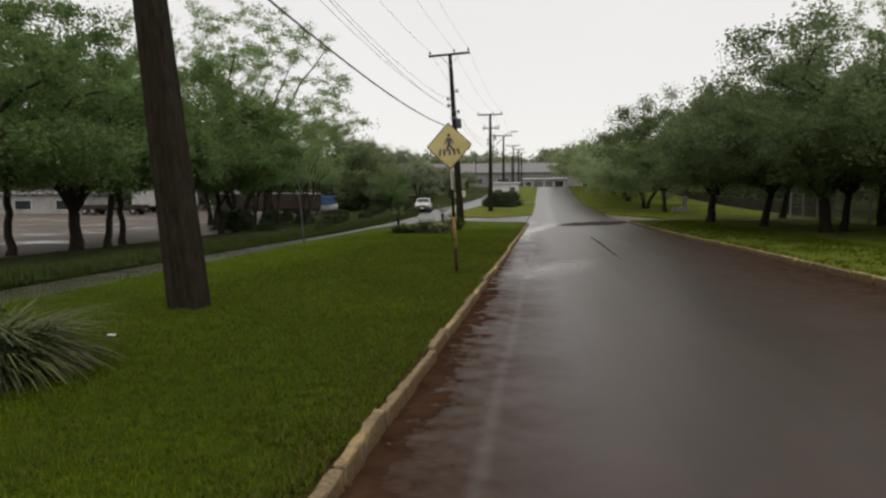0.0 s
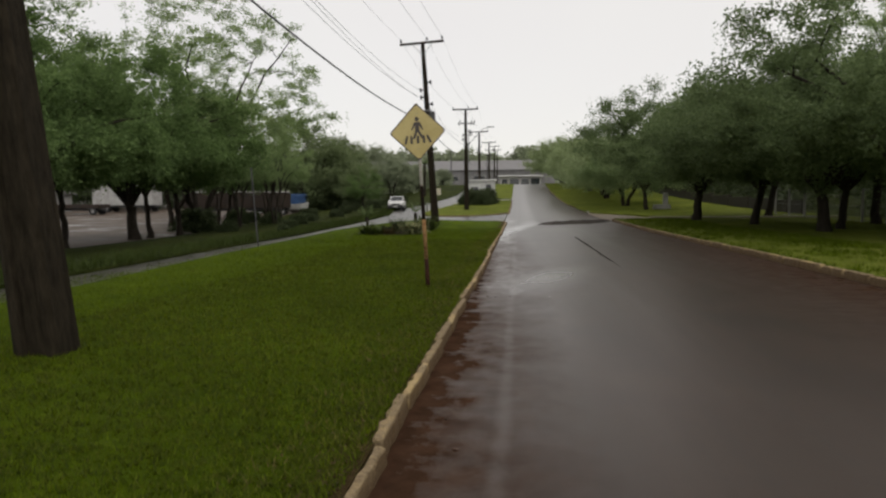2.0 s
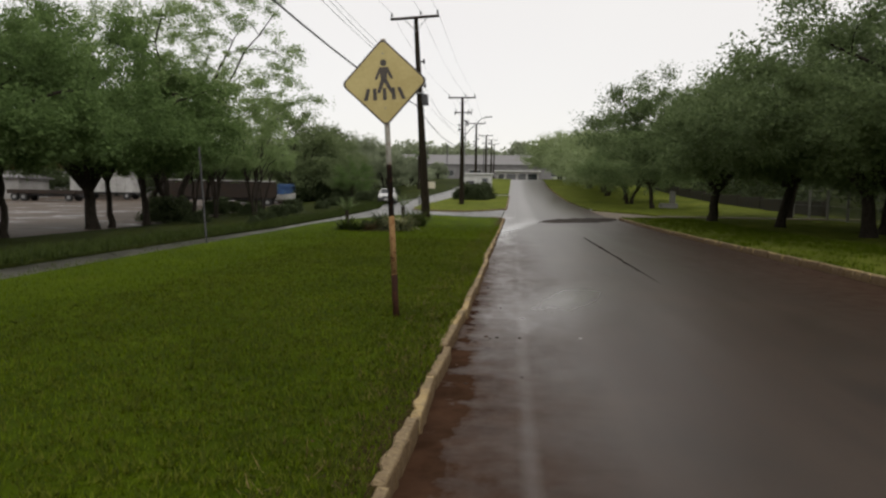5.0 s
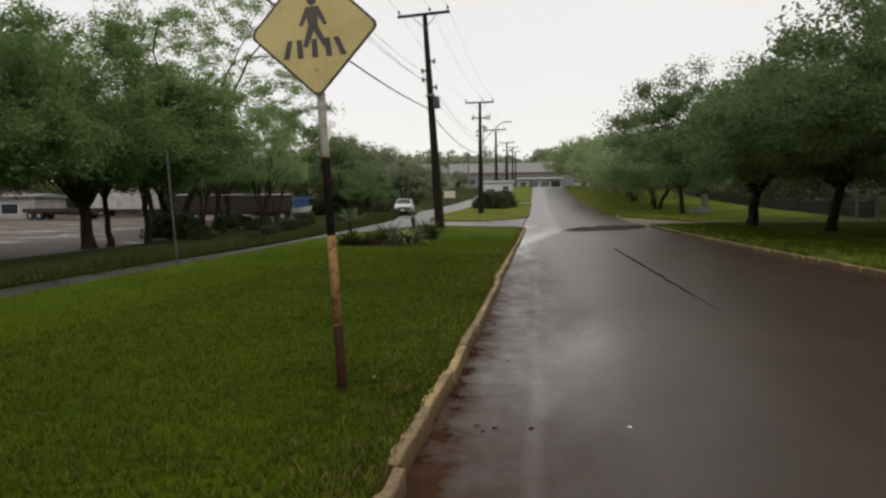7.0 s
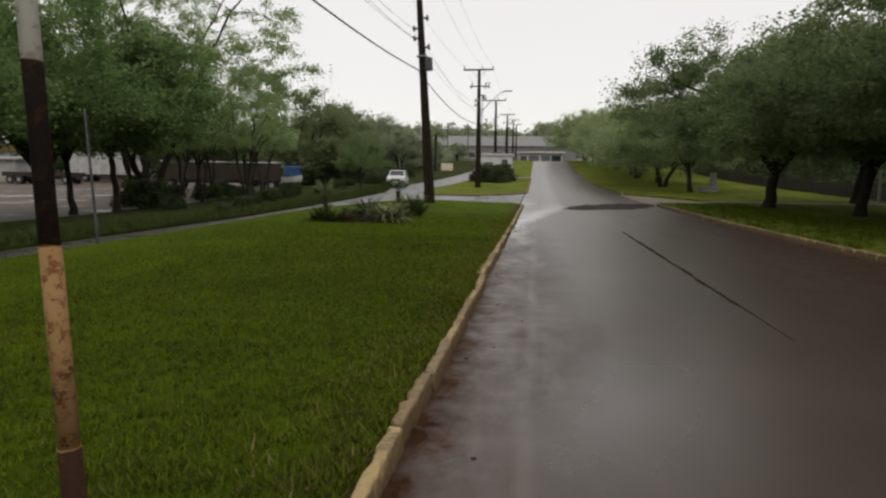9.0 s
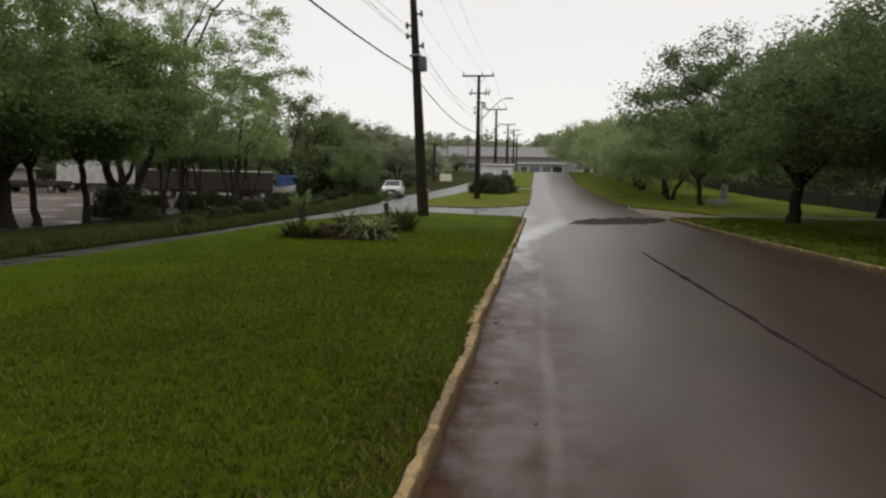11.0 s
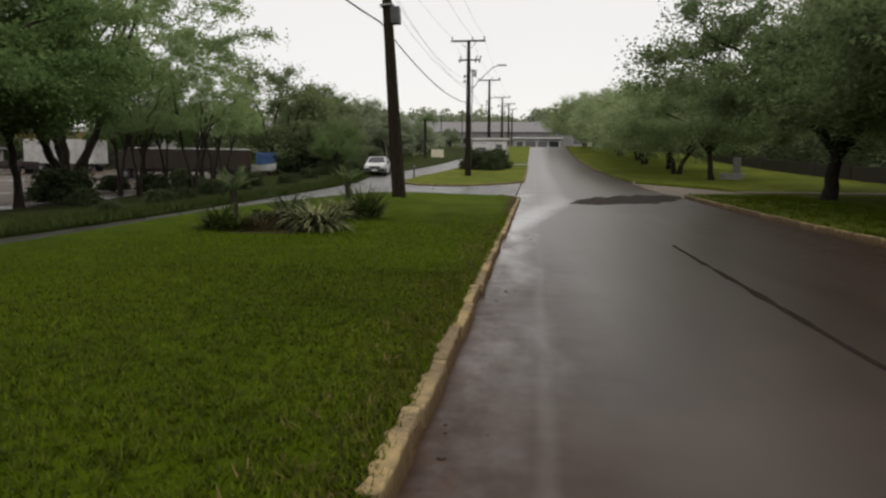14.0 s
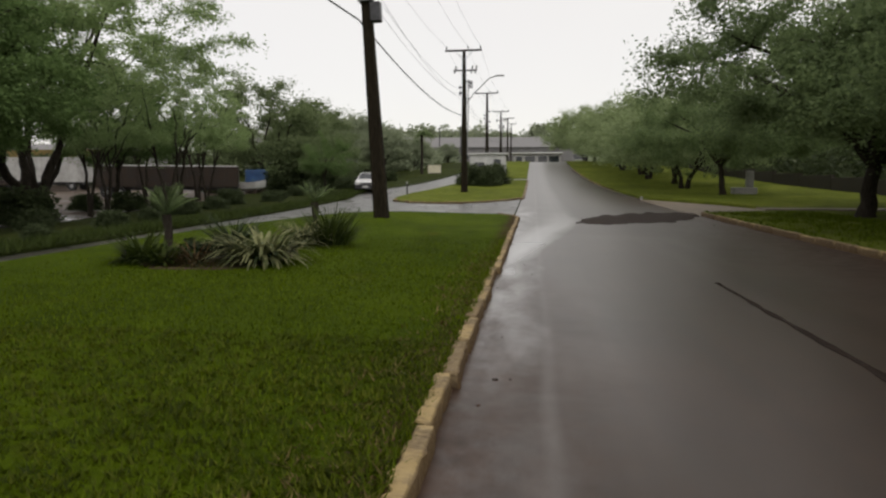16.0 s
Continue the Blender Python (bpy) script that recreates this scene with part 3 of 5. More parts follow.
def leaf_cloud(rng, centres, sizes, per, length, width, droop=0.35):
    """Loose leaves round the clump centres; 3 points each."""
    c = np.repeat(centres, per, axis=0)
    s = np.repeat(sizes, per)[:, None]
    p = c + np.clip(rng.normal(0, 1, c.shape), -1.9, 1.9) * s * (0.52, 0.52, 0.36)
    a = rng.normal(0, 1, c.shape)
    a[:, 2] = a[:, 2] * 0.6 - droop
    a /= np.linalg.norm(a, axis=1)[:, None]
    b = np.cross(a, rng.normal(0, 1, c.shape))
    b /= np.linalg.norm(b, axis=1)[:, None] + 1e-9
    k = rng.uniform(0.6, 1.4, (len(c), 1))
    a, b = a * length * k, b * width * k
    return np.stack((p - a * 0.5 + b * 0.5, p - a * 0.5 - b * 0.5, p + a * 0.5), axis=1), len(c)


def tree(seed, height, spread, fork, stems, clumps, per, leaf, material, label, lean=0.0, thick=0.2, low=0.4, airy=0.0, clump=0.62, flat=1.0, hem=0.33):
    """A tree: stems from the foot, limbs to a domed crown, twigs and clumps of leaves with gaps."""
    rng = np.random.default_rng(seed)
    top = thing("tree", pose(0, 0, 0), label, "tree")
    runs_thick, runs_thin, centres, sizes = [], [], [], []
    mid = np.array((lean, 0.0, low * height))
    limbs_each = max(2, round(7 / stems))
    turn = rng.uniform(0, 6.28)
    limbs = []
    for s in range(stems):
        a = turn + s * 2 * math.pi / stems + rng.normal(0, 0.25)
        out = np.array((math.cos(a), math.sin(a), 0))
        foot = out * (0.0 if stems == 1 else thick * 0.8)
        f = out * (0.0 if stems == 1 else 0.12 * spread) + np.array((lean * 0.3 + rng.normal(0, 0.12), rng.normal(0, 0.12), fork * rng.uniform(0.85, 1.2)))
        pts = bezier(foot - (0, 0, 0.2), foot * 0.9 + (0, 0, fork * 0.5), f, 7)
        pts[1:-1] += rng.normal(0, 0.03, (5, 3))
        r = thick / math.sqrt(stems) * np.array((1.75, 1.25, 1.04, 0.98, 0.93, 0.9, 0.88))
        runs_thick.append((pts, r))
        for i in range(limbs_each):
            b = a + (i - (limbs_each - 1) / 2) * (2 * math.pi / stems / limbs_each if stems > 1 else 2 * math.pi / limbs_each) + rng.normal(0, 0.2)
            reach = spread * rng.uniform(0.5, 0.85)
            tip = np.array((math.cos(b) * reach + lean, math.sin(b) * reach, height * rng.uniform(0.62, 0.9) - flat * 0.25 * height * (reach / spread) ** 2))
            bend = f + (tip - f) * 0.35 + (0, 0, rng.uniform(0.08, 0.24) * height)
            pts = bezier(f, bend, tip, 9)
            pts[1:] += rng.normal(0, 0.07, (8, 3))
            runs_thick.append((pts, thick / math.sqrt(stems) * 0.62 * np.linspace(1, 0.22, 9)))
            limbs.append(pts)
    for k in range(clumps):
        while True:
            u = rng.normal(0, 1, 3)
            u /= np.linalg.norm(u)
            d = rng.uniform(0.45 if rng.uniform() < 0.75 else 0.1, 1.0) ** 0.6
            p = mid + u * d * (spread, spread, (1 - low) * height)
            if u[2] < 0:
                p[2] = mid[2] + u[2] * d * height * (0.5 - hem) * rng.uniform(0.2, 1)
            p += rng.normal(0, 0.22, 3)
            if noise.noise(Vector(p * 0.42 + seed)) > -0.12 + airy - 0.1 * d and p[2] > hem * height:
                break
        centres.append(p)
        sizes.append(clump * rng.uniform(0.6, 1.35))
    for pts in limbs:
        centres += [pts[-1], pts[-3]]
        sizes += [clump * 0.9, clump * 0.7]
    # each clump hangs on the nearest wood that already grows, so that twigs branch from twigs
    wood = [q for pts in limbs for q in pts[2:]]
    girth = [g for pts in limbs for g in thick / math.sqrt(stems) * 0.62 * np.linspace(1, 0.22, 9)[2:]]
    left = np.array(centres)
    reach = np.array([np.min(np.sum((np.array(wood) - p) ** 2, axis=1)) for p in left])
    for k in np.argsort(reach):
        p, near = left[k], np.array(wood)
        cost = np.linalg.norm(near - p, axis=1) + 0.8 * np.maximum(0, near[:, 2] - p[2] + 0.1) + 0.25 * np.maximum(0, np.linalg.norm(near[:, :2], axis=1) - np.linalg.norm(p[:2]))
        i = int(np.argmin(cost))
        q, far = near[i], np.linalg.norm(p - near[i])
        pts = bezier(q, q + (p - q) * 0.5 + (0, 0, 0.16 * far) + rng.normal(0, 0.06, 3) * far, p, 5)
        start = min(girth[i] * 0.8, thick * (0.085 + 0.06 * far))
        radii = np.linspace(start, max(0.035 * thick, start * 0.4), 5)
        runs_thin.append((pts, radii))
        wood += list(pts[2:])
        girth += list(radii[2:])
        centres.append(pts[2])
        sizes.append(clump * 0.6)
    v, f = tubes(runs_thick, 7)
    v2, f2 = tubes(runs_thin, 3)
    f += [tuple(i + len(v) for i in q) for q in f2]
    link_mesh("trunk", v + v2, f, BARK, top, smooth=True)
    pts, n = leaf_cloud(rng, np.array(centres), np.array(sizes), per, leaf, leaf * 0.6)
    tris("crown", pts.reshape(-1, 3), n, material, top)
    return top


def plant(ob, x, y, turn=0.0, size=1.0, lift=0.1, tall=None):
    """Where a thing stands: on the land, turned and scaled."""
    return Matrix.Translation((x, y, land(x, y) + lift)) @ Matrix.Rotation(radians(turn), 4, "Z") @ Matrix.Diagonal((size, size, tall or size, 1))


def place_all(first, spots, label=""):
    """The first of a kind goes to the first spot, copies to the rest."""
    for i, s in enumerate(spots):
        if i:
            copy_thing(first, plant(first, *s))
    first.matrix_basis = plant(first, *spots[0])


umbrella = tree(11, 9.2, 7.6, 1.9, 1, 240, 150, 0.13, LEAF_DEEP, "broad spreading tree with dark trunk on the grass verge", thick=0.25, low=0.50, airy=0.10, clump=0.74, hem=0.27)
umbrella["group"] = "street trees"
place_all(umbrella, [(10.7, 46.3, 20, 1.02, 0.1, 0.97), (12.6, 33.0, 140, 0.98, 0.1, 0.9), (12.4, 26.0, 250, 0.96, 0.1, 0.95)])
umbrella2 = tree(23, 7.4, 6.6, 1.7, 1, 220, 130, 0.13, LEAF, "low spreading tree with a forked trunk on the grass verge", thick=0.18, low=0.48, airy=0.06, clump=0.72, hem=0.2)
umbrella2["group"] = "street trees"
place_all(umbrella2, [(11.2, 66.2, 200), (12.3, 40.6, 60, 1.12, 0.1, 1.02), (14.4, 35.5, 10, 0.95), (16.5, 28.0, 100, 1.1), (17.0, 52.0, 45, 1.2), (18.5, 41.0, 145, 1.2)])
# further street trees: the haze over them is painted by the paler leaf colour
hazy = tree(29, 8.2, 7.2, 1.8, 2, 210, 70, 0.19, LEAF_HAZE_TINTED, "broad tree further along the verge, leaf colour paled for haze", thick=0.24, low=0.44, airy=0.04, clump=0.8, hem=0.17)
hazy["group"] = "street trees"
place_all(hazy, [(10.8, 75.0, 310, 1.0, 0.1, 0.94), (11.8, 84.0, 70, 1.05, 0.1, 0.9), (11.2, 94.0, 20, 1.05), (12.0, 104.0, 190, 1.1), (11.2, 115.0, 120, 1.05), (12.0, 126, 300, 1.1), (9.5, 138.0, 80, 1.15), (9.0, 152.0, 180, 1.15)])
forked = tree(31, 7.8, 5.1, 1.15, 1, 290, 135, 0.105, LEAF_YARD, "dark tree forking low into several crooked limbs", thick=0.20, low=0.44, airy=0.13, clump=0.54, hem=0.25)
forked["group"] = "yard trees"
place_all(forked, [(-20.6, 27.8, 0, 1.3), (-22.9, 40.9, 230, 1.5), (-25.5, 34.5, 310, 1.3), (-19.0, 19.0, 60, 1.2)])
slender = tree(37, 8.6, 3.8, 2.2, 1, 130, 140, 0.105, LEAF_YARD, "slender dark tree with a single straight trunk", thick=0.13, low=0.46, airy=0.12, clump=0.56, hem=0.28)
slender["group"] = "yard trees"
place_all(slender, [(-21.9, 33.2, 0, 1.15), (-22.9, 42.6, 100, 1.15), (-22.5, 45.6, 30, 1.3), (-20.3, 29.7, 250, 1.2), (-21.8, 25.4, 150, 1.2), (-25.4, 60.0, 200, 1.1), (-16.2, 72.4, 50, 0.55)])
airy_tree = tree(41, 13.6, 7.2, 2.2, 3, 400, 64, 0.105, LEAF_PALE, "tall airy tree with thin pale leaves and visible limbs", thick=0.27, low=0.48, airy=0.15, clump=0.43, flat=0.6, hem=0.3)
place_all(airy_tree, [(-23.3, 50.2, 40, 1.42, 0.1, 1.3), (-30.5, 60.0, 160, 1.25), (19.2, 36.0, 70, 0.95)])
thin_tree = tree(43, 10.5, 4.4, 2.6, 2, 120, 70, 0.10, LEAF_PALE, "thin sparse tree with bare forking stems and scattered leaves", thick=0.14, low=0.5, airy=0.2, clump=0.42, flat=0.5, hem=0.38)
place_all(thin_tree, [(-22.4, 62.0, 250, 0.95), (-26.7, 72.7, 100, 1.0), (-19.8, 56.0, 310, 0.8), (-21.6, 53.4, 80, 0.75), (-24.8, 56.6, 200, 0.9), (-27.4, 66.5, 20, 0.95), (-23.6, 68.0, 140, 0.8)])
round_tree = tree(53, 9.0, 5.4, 1.8, 2, 240, 90, 0.185, LEAF_MID, "dense rounded dark tree behind the lane", thick=0.3, low=0.42, airy=-0.02, clump=0.85, hem=0.1)
place_all(round_tree, [(-27.6, 90.5, 0, 1.36, 0.1, 1.32), (-19.6, 86.0, 70, 0.62), (-31.0, 114.6, 250, 1.25)])
# distance haze on these trees is carried by their leaf colour
far_tree = tree(57, 8.0, 4.8, 1.8, 2, 170, 50, 0.27, LEAF_FAR_HAZE, "tree far along the lane, leaf colour paled for haze", thick=0.26, low=0.45, airy=0.04, clump=0.85)
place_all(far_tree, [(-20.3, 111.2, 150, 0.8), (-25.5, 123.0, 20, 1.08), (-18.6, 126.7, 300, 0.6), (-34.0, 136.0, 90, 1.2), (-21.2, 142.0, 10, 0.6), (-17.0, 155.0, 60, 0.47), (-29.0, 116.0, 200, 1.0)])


# ---- woods and far green, too many to count ----
def woods(name, seed, x0, x1, y0, y1, tall, clumps, per, leaf, material, label, size=1.2, low=0.0):
    rng = np.random.default_rng(seed)
    x, y = rng.uniform(x0, x1, clumps), rng.uniform(y0, y1, clumps)
    crest = np.array([tall * (0.78 + 0.42 * noise.noise((a / (tall * 1.1), b / (tall * 1.1), seed))) for a, b in zip(x, y)])
    z = np.array([land(a, b) for a, b in zip(x, y)]) + crest * (low + (1 - low) * rng.uniform(0, 1, clumps) ** 0.6)
    pts, n = leaf_cloud(rng, np.stack((x, y, z), axis=1), size * rng.uniform(0.6, 1.3, clumps), per, leaf, leaf * 0.6, 0.1)
    return tagged(tris(name, pts.reshape(-1, 3), n, material), label, "trees", kind="stuff")


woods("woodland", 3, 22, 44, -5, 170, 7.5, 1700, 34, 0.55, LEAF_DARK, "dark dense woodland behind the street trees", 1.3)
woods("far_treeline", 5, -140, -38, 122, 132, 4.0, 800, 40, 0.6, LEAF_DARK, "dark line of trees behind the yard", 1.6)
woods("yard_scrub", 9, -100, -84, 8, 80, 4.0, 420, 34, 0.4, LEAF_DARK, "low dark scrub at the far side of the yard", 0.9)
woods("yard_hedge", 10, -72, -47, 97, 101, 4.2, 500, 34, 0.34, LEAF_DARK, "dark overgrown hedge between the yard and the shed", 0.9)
woods("lane_thicket", 6, -44, -17, 120, 175, 2.4, 700, 34, 0.6, LEAF_FAR_HAZE, "green thicket beyond the lane", 1.4)
# hill and hillside trees: aerial haze painted in through the pale leaf colour
woods("hillside_trees", 8, -170, 170, 400, 470, 25.0, 1600, 26, 2.6, LEAF_FAR_HAZE, "wooded hill on the skyline with haze in its leaf colour", 4.5)
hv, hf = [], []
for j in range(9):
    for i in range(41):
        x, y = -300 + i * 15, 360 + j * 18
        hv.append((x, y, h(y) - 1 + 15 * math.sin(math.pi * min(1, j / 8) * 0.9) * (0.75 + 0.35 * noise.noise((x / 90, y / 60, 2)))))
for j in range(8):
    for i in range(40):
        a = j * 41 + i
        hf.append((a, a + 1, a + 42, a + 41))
tagged(link_mesh("hill", hv, hf, LEAF_FAR_HAZE, smooth=True), "low hill on the skyline, its green paled for haze", "hill", kind="structure")


# ---- kerbs ----
def stone_mesh(seed, length=0.96, top=0.125):
    rng = np.random.default_rng(seed)
    profile = ((-0.072, -0.03), (-0.072, top - 0.012), (-0.062, top), (-0.012, top - 0.004), (-0.002, top - 0.018), (0.008, -0.03))
    verts, faces, n = [], [], len(profile)
    cuts = (0.0, 0.02, 0.1, 0.16, 0.24, 0.33, 0.4, 0.47, 0.55, 0.63, 0.7, 0.8, 0.88, 0.98, 1.0)
    for c in cuts:
        back, sink = rng.normal(0, 0.009), rng.normal(0, 0.003)
        tight = 0.012 if c in (0.0, 1.0) else 0.0
        for i, (x, z) in enumerate(profile):
            verts.append((x + (back if i < 3 else rng.normal(0, 0.004)) + (tight if i < 3 else -tight), (c - 0.5) * length, z + (sink - tight if i else 0)))
    for j in range(len(cuts) - 1):
        for i in range(n - 1):
            a = j * n + i
            faces.append((a + 1, a, a + n, a + n + 1))
    faces.append(tuple(range(n)))
    faces.append(tuple(range((len(cuts) - 1) * n + n - 1, (len(cuts) - 1) * n - 1, -1)))
    me = bpy.data.meshes.new("kerb_stone")
    me.from_pydata(verts, [], faces)
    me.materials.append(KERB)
    return me


STONES = [stone_mesh(s) for s in range(9)]


def kerb(name, path, label, flip=False, drop=0.0, width=lambda y: 1.3, tall=1.0):
    """Kerb stones laid end to end along a path of (x, y), their faces towards +x (or -x when flipped)."""
    rng = random.Random(len(path) + int(path[0][1]))
    top = tagged(new(name), label, "kerb", kind="structure")
    pts = [Vector(p) for p in path]
    want, step, carry = [], 0.985, 0.0
    for a, b in zip(pts, pts[1:]):
        d = carry
        while d < (b - a).length:
            want.append((a + (b - a) * (d / (b - a).length), (b - a).normalized()))
            d += step
        carry = d - (b - a).length
    for p, way in want:
        ob = new("kerb_stone", rng.choice(STONES))
        ob.parent = top
        turn = math.atan2(-way.x, way.y) + (math.pi if flip else 0) + rng.gauss(0, 0.014)
        slope = math.atan((h(p.y + 0.5) - h(p.y - 0.5)) * way.y) * (-1 if flip else 1)
        ob.matrix_basis = Matrix.Translation((p.x + rng.gauss(0, 0.012), p.y, h(p.y) - drop + rng.gauss(0, 0.008))) @ Matrix.Rotation(turn, 4, "Z") @ Matrix.Rotation(slope + rng.gauss(0, 0.004), 4, "X") @ Matrix.Diagonal((width(p.y) * rng.uniform(0.9, 1.12), 1, tall, 1))
    return top


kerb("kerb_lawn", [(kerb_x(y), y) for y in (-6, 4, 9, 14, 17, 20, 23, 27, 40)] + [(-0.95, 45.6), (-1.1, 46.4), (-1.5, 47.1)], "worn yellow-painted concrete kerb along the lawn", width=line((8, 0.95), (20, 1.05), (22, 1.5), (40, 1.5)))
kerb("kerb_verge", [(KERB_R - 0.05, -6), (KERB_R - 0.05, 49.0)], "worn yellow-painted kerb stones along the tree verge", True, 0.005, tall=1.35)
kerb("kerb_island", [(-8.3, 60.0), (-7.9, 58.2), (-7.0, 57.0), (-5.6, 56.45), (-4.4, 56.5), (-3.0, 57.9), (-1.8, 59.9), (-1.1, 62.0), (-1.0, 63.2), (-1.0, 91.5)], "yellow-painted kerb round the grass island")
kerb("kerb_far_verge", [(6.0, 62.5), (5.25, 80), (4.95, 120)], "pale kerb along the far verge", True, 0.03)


# ---- utility poles and wires ----
def utility_pole(foot, head, base, label, rack=True, cutouts=False, lamp=False, box_at=None):
    """A concrete pole with grooved sides, a crossarm with insulators and its fittings."""
    foot, head = Vector(foot), Vector(head)
    m = Matrix.Translation(foot) @ Vector((0, 0, 1)).rotation_difference(head - foot).to_matrix().to_4x4()
    top = thing("utility_pole", m, label, "utility pole", "utility poles")
    tall = (head - foot).length
    verts, faces = [], []
    ring = [(-1, -0.8), (-0.72, -1), (-0.5, -1), (-0.4, -0.72), (0.4, -0.72), (0.5, -1), (0.72, -1), (1, -0.8), (1, 0.8), (0.72, 1), (0.5, 1), (0.4, 0.72), (-0.4, 0.72), (-0.5, 1), (-0.72, 1), (-1, 0.8)]
    n = len(ring)
    for z, k in ((-0.3, 1.04), (0.05, 1.0), (tall * 0.4, 0.78), (tall, 0.46)):
        verts += [(x * base / 2 * k, y * base / 2 * k * 0.8, z) for x, y in ring]
    for j in range(3):
        faces += [(j * n + i, j * n + (i + 1) % n, (j + 1) * n + (i + 1) % n, (j + 1) * n + i) for i in range(n)]
    faces.append(tuple(range(3 * n, 4 * n)))
    link_mesh("shaft", verts, faces, POLE, top)
    arm = part("crossarm", boxed(-1.28, 1.22, -0.2, -0.09, tall - 0.12, tall, 0.01), POLE, top)
    for x in (-1.2, 0.28, 1.14):
        bm = bmesh.new()
        rod(bm, (x, -0.145, tall), (x, -0.145, tall + 0.1), 0.02, 0.02, 6)
        rod(bm, (x, -0.145, tall + 0.08), (x, -0.145, tall + 0.24), 0.065, 0.035, 8)
        part("insulator", bm, DARKMETAL, arm)
    for s in (-1, 1):
        part("brace", rodded((0, -0.145, tall - 0.75), (s * 0.6, -0.145, tall - 0.1), 0.018, 0.018, 5), METAL, top)
    if rack:
        for z, s in ((tall * 0.74, -1), (tall * 0.70, -1), (tall * 0.66, 1), (tall * 0.78, 1)):
            bm = bmesh.new()
            box(bm, s * 0.1 if s > 0 else -0.34, 0.34 if s > 0 else -0.1, -0.05, 0.05, z - 0.03, z + 0.03)
            rod(bm, (s * 0.3, 0, z - 0.1), (s * 0.3, 0, z + 0.12), 0.06, 0.05, 8)
            part("insulator_bracket", bm, DARKMETAL, top)
    if box_at:
        part("junction_box", boxed(0.12, 0.42, -0.2, 0.12, box_at - 0.3, box_at + 0.25, 0.03), DARKMETAL, top)
        part("clamp", boxed(-0.22, 0.22, -0.2, 0.2, box_at + 0.3, box_at + 0.36, 0.01), METAL, top)
    if cutouts:
        part("bracket_arm", boxed(-0.75, 0.85, -0.2, -0.12, tall - 1.45, tall - 1.36), POLE, top)
        for x in (-0.65, 0.5, 0.78):
            part("fuse_cutout", rodded((x, -0.16, tall - 1.6), (x + 0.12, -0.16, tall - 1.1), 0.06, 0.05, 6), METAL, top)
        bm = bmesh.new()
        for i in range(3):
            rod(bm, (0.3 + 0.12 * i, -0.1, tall - 2.6), (0.3 + 0.12 * i, -0.1, tall - 2.1), 0.05, 0.05, 6)
        part("surge_arresters", bm, DARKMETAL, top)
        part("conduit", rodded((0.24, -0.1, 2.5), (0.30, -0.1, tall - 2.6), 0.035, 0.035, 6), METAL, top)
    if lamp:
        v, f = tubes([(((0.1, 0, tall * 0.62), (0.7, 0, tall * 0.7), (1.75, 0, tall * 0.8), (2.2, 0, tall * 0.815)), (0.035,) * 4)], 6)
        arm2 = link_mesh("lamp_arm", v, f, METAL, top)
        part("lamp_head", boxed(2.1, 2.75, -0.1, 0.1, tall * 0.815 - 0.04, tall * 0.815 + 0.06, 0.03), METAL, arm2)
    return m, tall


poles = []
GREY_POLE = "weathered grey-brown concrete utility pole with a crossarm"
for foot, head, base, options in (
    ((-4.2, -24, 0.1), (-5.0, -24, 10.4), 0.56, {}),
    ((-4.62, 8.42, 0.1), (-5.72, 8.42, 10.2), 0.46, {"box_at": 6.0}),
    ((-4.97, 41.6, 0.30), (-5.63, 41.6, 10.5), 0.43, {"box_at": 6.05}),
    ((-5.25, 69.4, 0.72), (-5.32, 69.4, 10.45), 0.46, {"cutouts": True, "lamp": True}),
    ((-5.5, 96.6, 1.85), (-5.55, 96.6, 11.0), 0.44, {}),
    ((-5.5, 128, 3.9), (-5.55, 128, 12.2), 0.44, {"cutouts": True}),
    ((-5.6, 158, 5.2), (-5.6, 158, 13.9), 0.44, {}),
    ((-5.9, 188, 5.7), (-5.9, 188, 15.3), 0.44, {}),
):
    poles.append(utility_pole(foot, head, base, GREY_POLE + (" and a lamp arm" if "lamp" in options else " above the grass"), **options))


def wire(name, points, r, label):
    v, f = tubes([(points, [r] * len(points))], 4)
    return tagged(link_mesh(name, v, f, WIRE), label, "cable", "overhead cables")


for x, drop, r, sag, name in ((-1.2, -0.22, 0.006, 0.5, "power_line"), (0.28, -0.22, 0.006, 0.5, "power_line"), (1.14, -0.22, 0.006, 0.5, "power_line"), (-0.3, 2.7, 0.0065, 0.6, "service_cable"), (-0.3, 3.1, 0.0065, 0.6, "service_cable"), (0.3, 3.55, 0.0065, 0.65, "service_cable"), (-0.22, 4.40, 0.024, 0.52, "telephone_cable")):
    pts = []
    for (ma, ta), (mb, tb) in zip(poles, poles[1:]):
        a, b = ma @ Vector((x, -0.15, ta - drop)), mb @ Vector((x, -0.15, tb - drop))
        for i in range(12):
            u = i / 12
            p = a.lerp(b, u)
            pts.append((p.x, p.y, p.z - 4 * sag * u * (1 - u)))
    wire(name, pts, r, "thick black telephone cable bundle strung between the poles" if r > 0.02 else "thin dark overhead wire strung between the poles")


